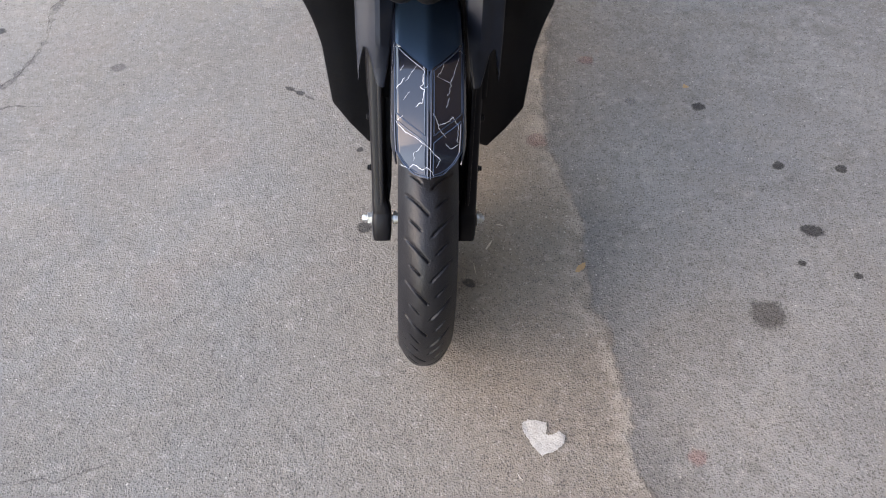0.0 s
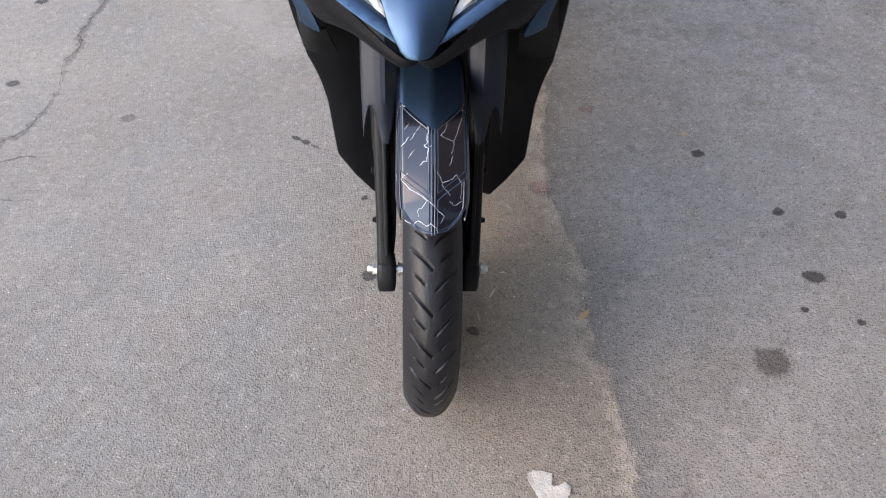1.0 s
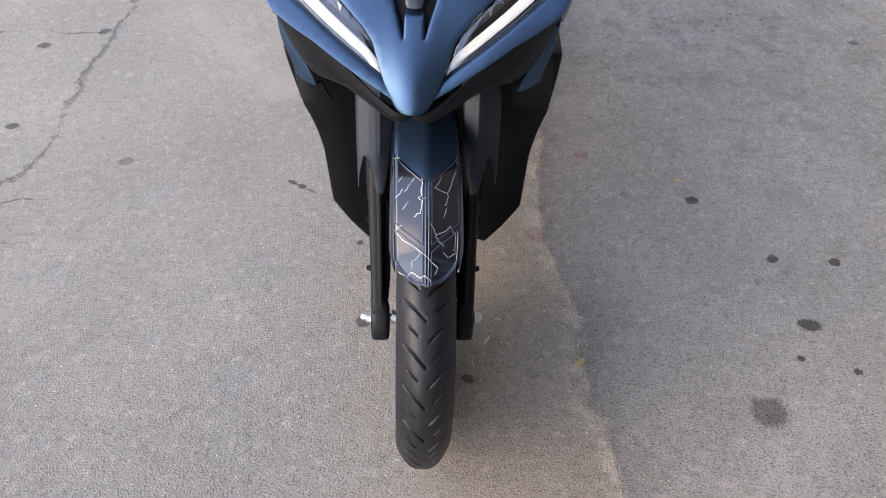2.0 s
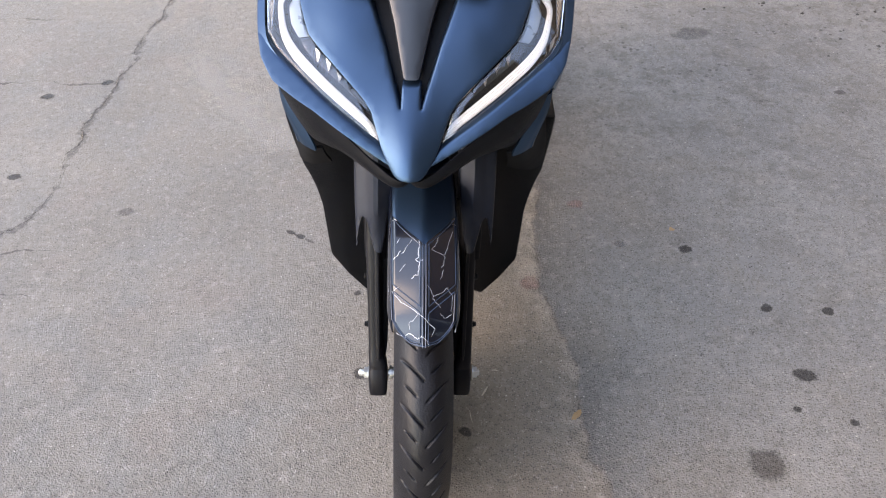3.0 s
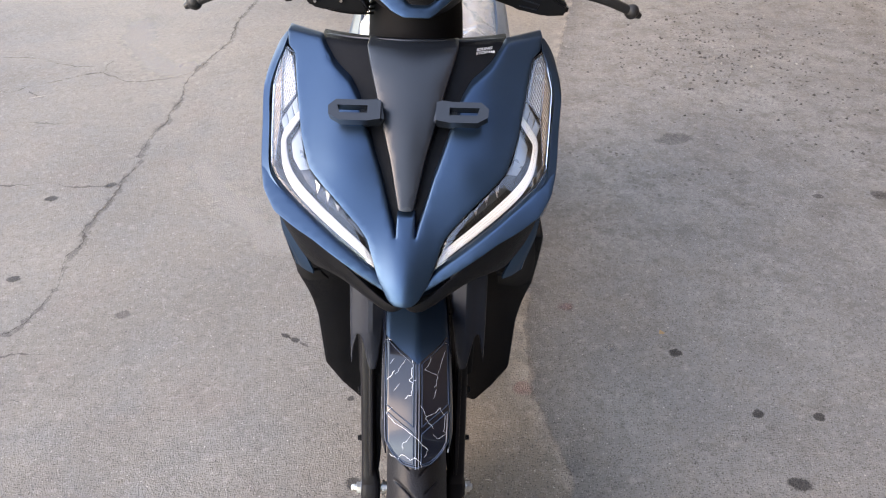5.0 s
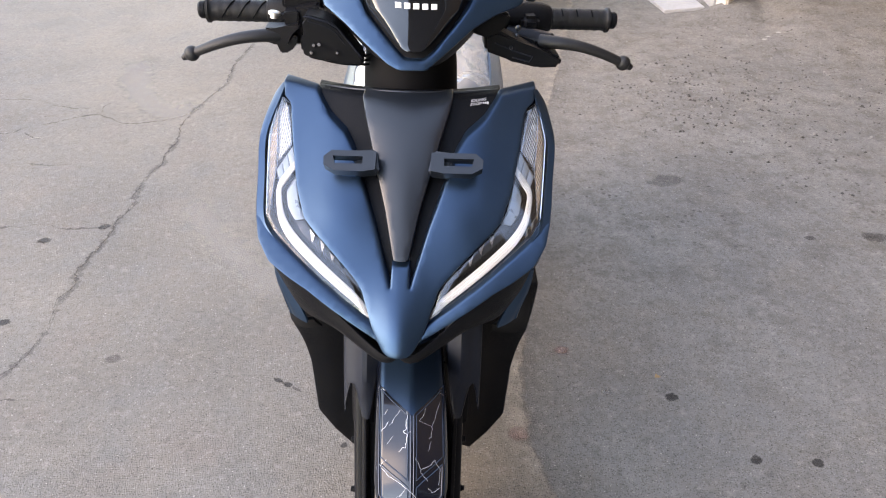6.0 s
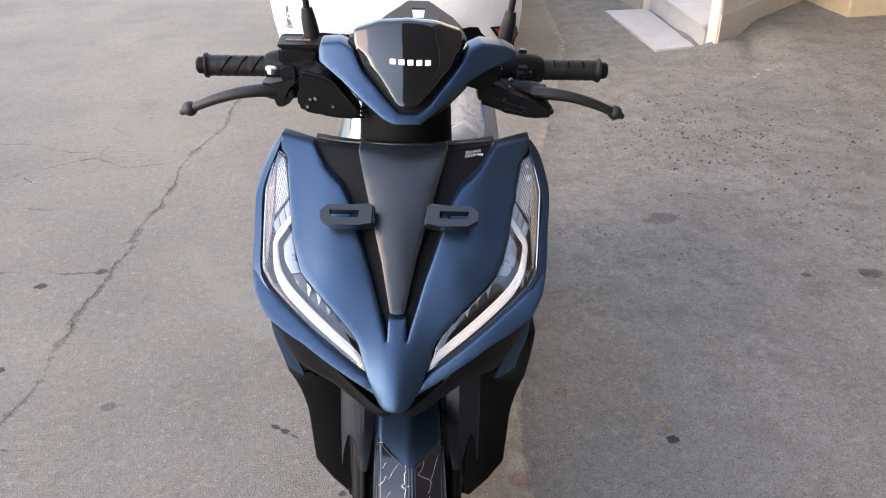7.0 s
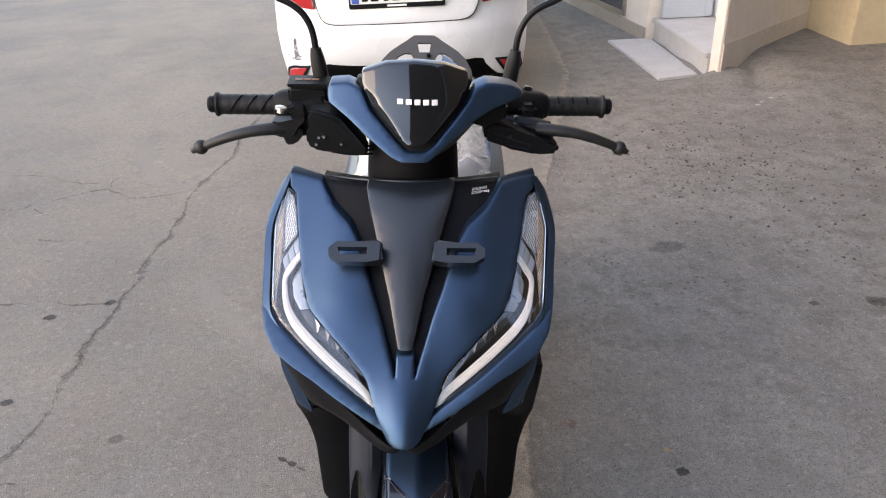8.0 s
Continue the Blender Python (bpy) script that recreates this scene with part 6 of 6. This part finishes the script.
# low wall out of view, put there to darken the fender film's reflection
wall_block("wall_9", (-0.022, -3.70), (-0.46, -3.76), 0.4, -0.1, 2.3, BRICK, "unseen low brown brick wall, added to darken the fender's reflection")
wall_block("wall_6", (-13.0, -14), (-13.0, 20), 0.4, -0.1, 2.4, DOORMAT, "plain wall across the lane")
wall_block("wall_7", (1.82, 5.14), (2.9, 5.26), 0.3, -0.1, 7.5, INSIDE, "pale wall inside the doorway")

# plinth along the alley wall
wall_block("baseboard", (1.262, 8.2), (1.782, 5.125), 0.015, -0.05, 0.10, SKIRTING, "dull beige plinth at the wall's foot")


def block(name, corners, z0, z1, material, label, category, kind="", parent=None, bevel=0.006):
    bm = bmesh.new()
    v = [[bm.verts.new((x, y, z)) for x, y in corners] for z in (z0, z1)]
    bm.faces.new(v[0][::-1])
    bm.faces.new(v[1])
    n = len(corners)
    for i in range(n):
        bm.faces.new((v[0][i], v[0][(i + 1) % n], v[1][(i + 1) % n], v[1][i]))
    if bevel:
        bmesh.ops.bevel(bm, geom=list(bm.edges), offset=bevel, segments=2, affect="EDGES")
    ob = part(name, bm, material, parent, label)
    return tagged(ob, label, category, kind=kind) if parent is None else ob


tagged(block("wall_2", [(1.895, 3.75), (2.87, 4.64), (2.87, 5.0), (2.3, 4.5), (1.905, 3.92)], -0.1, 7.5, PLASTER, "cream plastered house wall", "wall", kind="structure"))

block("plinth", [(1.898, 3.742), (2.868, 4.627), (2.868, 4.640), (1.893, 3.751)], -0.1, 0.27, SKIRTING_PALE, "low pale plaster course at the wall's foot", "plinth", kind="structure", bevel=0.003)

# doorway: marble step with an overhanging tread, slab on the ground, door leaf set back
step = block("doorstep", [(1.862, 5.12), (1.882, 3.93), (1.93, 3.95), (2.32, 4.53), (2.6, 5.12)], -0.05, 0.140, MARBLE, "pale marble doorstep with a proud tread", "step")
block("tread", [(1.842, 5.13), (1.862, 3.925), (1.93, 3.945), (2.32, 4.53), (2.62, 5.13)], 0.141, 0.172, MARBLE, "pale worn marble tread", "", parent=step, bevel=0.005)
slab = block("paving_slab", [(1.485, 5.115), (1.565, 3.93), (1.850, 3.99), (1.835, 5.115)], -0.02, 0.016, MARBLE, "pale grey stone slab before the doorstep", "slab", bevel=0.004)
block("door_jamb", [(1.880, 3.752), (1.890, 3.925), (1.903, 3.924), (1.893, 3.752)], 0.02, 3.0, PLASTER, "cream plastered door jamb", "jamb", kind="structure", bevel=0.004)
door = thing("door_1", Matrix.Identity(4), "closed pale blue-grey metal door", "door", kind="structure")
block("leaf", [(1.90, 5.11), (1.90, 5.07), (2.30, 5.07), (2.30, 5.11)], 0.176, 2.25, DOORMAT, "", "", parent=door, bevel=0.004)
block("stile", [(1.90, 5.07), (1.90, 5.058), (1.955, 5.058), (1.955, 5.07)], 0.18, 2.2, DOORMAT, "", "", parent=door, bevel=0.004)
block("stile", [(2.245, 5.07), (2.245, 5.058), (2.30, 5.058), (2.30, 5.07)], 0.18, 2.2, DOORMAT, "", "", parent=door, bevel=0.004)
block("inner_wall", [(2.32, 4.56), (2.335, 4.56), (2.345, 5.11), (2.33, 5.11)], 0.17, 3.0, INSIDE, "pale side wall inside the doorway", "wall", kind="structure")
block("lintel", [(1.81, 5.12), (1.87, 3.75), (2.6, 3.75), (2.6, 5.12)], 2.6, 7.5, PLASTER, "plastered wall above the doorway", "wall", kind="structure")

# shop window low in the alley wall
window = thing("window_1", Matrix.Identity(4), "shop window with a dull metal frame", "window", kind="structure")
ALU = mat("dull_aluminium", (0.38, 0.36, 0.33), 0.45, 0.7, (0.3, 0.28, 0.25), 30, 0.5)
PANE = mat("dark_window_glass", (0.05, 0.06, 0.07), 0.06, 0.0, (0.07, 0.08, 0.09), 4, 0.5, coat=0.5, rvar=0.03)
wd = Vector((0.52, -3.08)).normalized()


def on_wall(a, out):
    q = Vector((1.28, 8.2)) + wd * a + Vector((wd.y, -wd.x)) * -out
    return (q.x, q.y)


for nm, a0, a1, z0, z1, o in [("frame", 0.6, 2.70, 0.115, 0.16, 0.03), ("frame", 2.655, 2.702, 0.16, 2.0, 0.03), ("frame", 0.6, 0.655, 0.16, 2.0, 0.03), ("frame", 1.65, 1.70, 0.16, 2.0, 0.028), ("pane", 0.655, 1.65, 0.16, 2.0, 0.006), ("pane", 1.70, 2.655, 0.16, 2.0, 0.006)]:
    block(nm, [on_wall(a0, -0.02), on_wall(a0, o), on_wall(a1, o), on_wall(a1, -0.02)][::-1], z0, z1, ALU if nm == "frame" else PANE, "", "", parent=window, bevel=0.003)

# ---- loose things on the ground ----
PAPER = mat("dirty_white_paper", (0.46, 0.44, 0.39), 0.8, 0.0, (0.34, 0.31, 0.28), 50, 0.9, 0.9, 260)
LEAF = mat("dry_leaf", (0.36, 0.22, 0.10), 0.7, 0.0, (0.25, 0.15, 0.07), 60, 0.8)
STRAW = mat("pale_straw", (0.45, 0.40, 0.33), 0.8, 0.0, (0.36, 0.30, 0.24), 60, 0.7)
GRAVEL = mat("grey_gravel", (0.24, 0.225, 0.205), 0.85, 0.0, (0.36, 0.34, 0.31), 90, 0.8, 0.4, 300)
gt = GRAVEL.node_tree
gi = gt.nodes.new("ShaderNodeNewGeometry")
gr = gt.nodes.new("ShaderNodeValToRGB")
gr.color_ramp.elements[0].color, gr.color_ramp.elements[1].color = (0.060, 0.054, 0.048, 1), (0.27, 0.25, 0.225, 1)
gr.color_ramp.elements[0].position, gr.color_ramp.elements[1].position = 0.45, 1.0
gt.links.new(gi.outputs["Random Per Island"], gr.inputs["Fac"])
gt.links.new(gr.outputs["Color"], gt.nodes["Principled BSDF"].inputs["Base Color"])


def gz(x, y):
    return ground_z(x, y) - 0.004 * step01(-0.01, 0.03, x - seam_x(y))


def flat_scrap(name, pts, material, label, category, curl=0.004, thick=0.0006):
    from mathutils.geometry import delaunay_2d_cdt
    loop = rounded(pts, 0.003, 2)
    loop = [a + (b - a) * u for a, b in zip(loop, loop[1:] + loop[:1]) for u in (0.0, 0.34, 0.67)]
    jag = [q + np.array((noise.noise((q[0] * 420, q[1] * 420, 1)), noise.noise((q[0] * 420, q[1] * 420, 9)))) * 0.0034 for q in loop]
    lo, hi = np.min(jag, 0), np.max(jag, 0)
    ps = [Vector(q) for q in jag]
    n = len(ps)
    for gx in np.arange(lo[0], hi[0], 0.006):
        for gy in np.arange(lo[1], hi[1], 0.006):
            ps.append(Vector((gx, gy)))
    vs, _, fs, _, _, _ = delaunay_2d_cdt(ps, [(i, (i + 1) % n) for i in range(n)], [list(range(n))], 1, 1e-6)
    bm = bmesh.new()
    c = (lo + hi) / 2
    made = [bm.verts.new((q[0] - c[0], q[1] - c[1], 0.002 + curl * abs(noise.noise((q[0] * 45, q[1] * 45, 2))))) for q in vs]
    for f in fs:
        try:
            bm.faces.new([made[i] for i in f])
        except ValueError:
            pass
    bmesh.ops.delete(bm, geom=[v for v in bm.verts if not v.link_faces], context="VERTS")
    bmesh.ops.recalc_face_normals(bm, faces=bm.faces)
    bmesh.ops.solidify(bm, geom=list(bm.faces), thickness=thick)
    ob = part(name, bm, material, None, label)
    ob.location = (c[0], c[1], gz(*c))
    return tagged(ob, label, category)


flat_scrap("torn_paper", [(0.144, -0.278), (0.157, -0.27), (0.19, -0.276), (0.186, -0.295), (0.192, -0.302), (0.211, -0.292), (0.221, -0.302), (0.216, -0.317), (0.203, -0.327), (0.177, -0.336), (0.164, -0.322), (0.151, -0.299)], PAPER, "torn scrap of dirty white paper on the asphalt", "paper")
for pts in [[(0.274, 0.046), (0.285, 0.047), (0.297, 0.060), (0.300, 0.073), (0.288, 0.068), (0.278, 0.057)], [(0.605, 0.612), (0.617, 0.606), (0.622, 0.615), (0.611, 0.622)]]:
    flat_scrap("dry_leaf", pts, LEAF, "small dry orange-brown leaf on the asphalt", "leaf", 0.003)


for x, y, k in [(1.955, 3.266, 1.0), (1.990, 3.300, 0.7), (2.060, 3.330, 0.9)]:
    flat_scrap("paper_bit", [(x - 0.016 * k, y - 0.008 * k), (x + 0.012 * k, y - 0.012 * k), (x + 0.020 * k, y + 0.004 * k), (x + 0.002 * k, y + 0.012 * k), (x - 0.014 * k, y + 0.006 * k)], PAPER, "tiny dirty white paper bit on rough asphalt", "paper")


def straw(a, b, r=0.0011):
    bm = bmesh.new()
    a, b = Vector((*a, 0)), Vector((*b, 0))
    c = (a + b) / 2
    q = (b - a) / 2
    tube(bm, [-q + Vector((0, 0, 0.001)), q.orthogonal().normalized() * 0.001 + Vector((0, 0, 0.0016)), q + Vector((0, 0, 0.001))], [r * 0.6, r, r * 0.5], 6, 4)
    ob = part("straw", bm, STRAW, None, "thin pale dry stalk on the asphalt")
    ob.location = (c.x, c.y, gz(c.x, c.y))
    return tagged(ob, "thin pale dry stalk on the asphalt", "stalk", "stalks by the wheel")


STRAWS = [((0.093, 0.111), (0.106, 0.133)), ((0.066, 0.076), (0.071, 0.047)), ((0.132, -0.366), (0.141, -0.378)), ((0.117, 0.176), (0.132, 0.173)), ((-1.87, 2.235), (-1.80, 2.262)), ((-2.20, 4.27), (-2.10, 4.275))]
for a, b in STRAWS:
    straw(a, b, 0.0022 if a == STRAWS[0][0] else 0.0009)


def gravel():
    r = random.Random(11)
    verts, faces = [], []
    base = [(1, 0, 0), (-1, 0, 0), (0, 1, 0), (0, -1, 0), (0, 0, 0.8), (0.5, 0.5, 0.5), (-0.5, -0.4, 0.6)]
    tri = [(0, 5, 4), (5, 2, 4), (2, 1, 4), (1, 6, 4), (6, 3, 4), (3, 0, 4), (0, 2, 5), (1, 3, 6)]
    for i in range(1700):
        k = r.random()
        if k < 0.28:
            x, y = r.gauss(1.30, 0.20), r.gauss(2.50, 0.32)
            s = r.uniform(0.003, 0.011) * r.uniform(0.5, 1.0)
        elif k < 0.55:
            x, y = r.gauss(1.80, 0.40), r.gauss(2.45, 0.55)
            s = r.uniform(0.0025, 0.009)
        elif k < 0.78:
            x, y = r.uniform(0.35, 1.9), r.uniform(-0.4, 2.0)
            s = r.uniform(0.0012, 0.0032)
        else:
            x, y = r.uniform(-2.2, 0.3), r.uniform(-0.4, 3.2)
            s = r.uniform(0.0012, 0.0030)
        if y > 3.6 or (abs(x + 0.02) < 0.07 and abs(y) < 0.3):
            continue
        a = r.uniform(0, 6.28)
        o = len(verts)
        for p in base:
            j = [q * s * r.uniform(0.7, 1.2) for q in p]
            verts.append((x + j[0] * math.cos(a) - j[1] * math.sin(a), y + j[0] * math.sin(a) + j[1] * math.cos(a), gz(x, y) + j[2] - 0.0003))
        faces += [tuple(o + q for q in t) for t in tri]
    me = bpy.data.meshes.new("gravel")
    me.from_pydata(verts, [], faces)
    me.materials.append(GRAVEL)
    return tagged(new("gravel", me), "loose grey grit and small stones on the asphalt", "gravel", kind="stuff")


gravel()
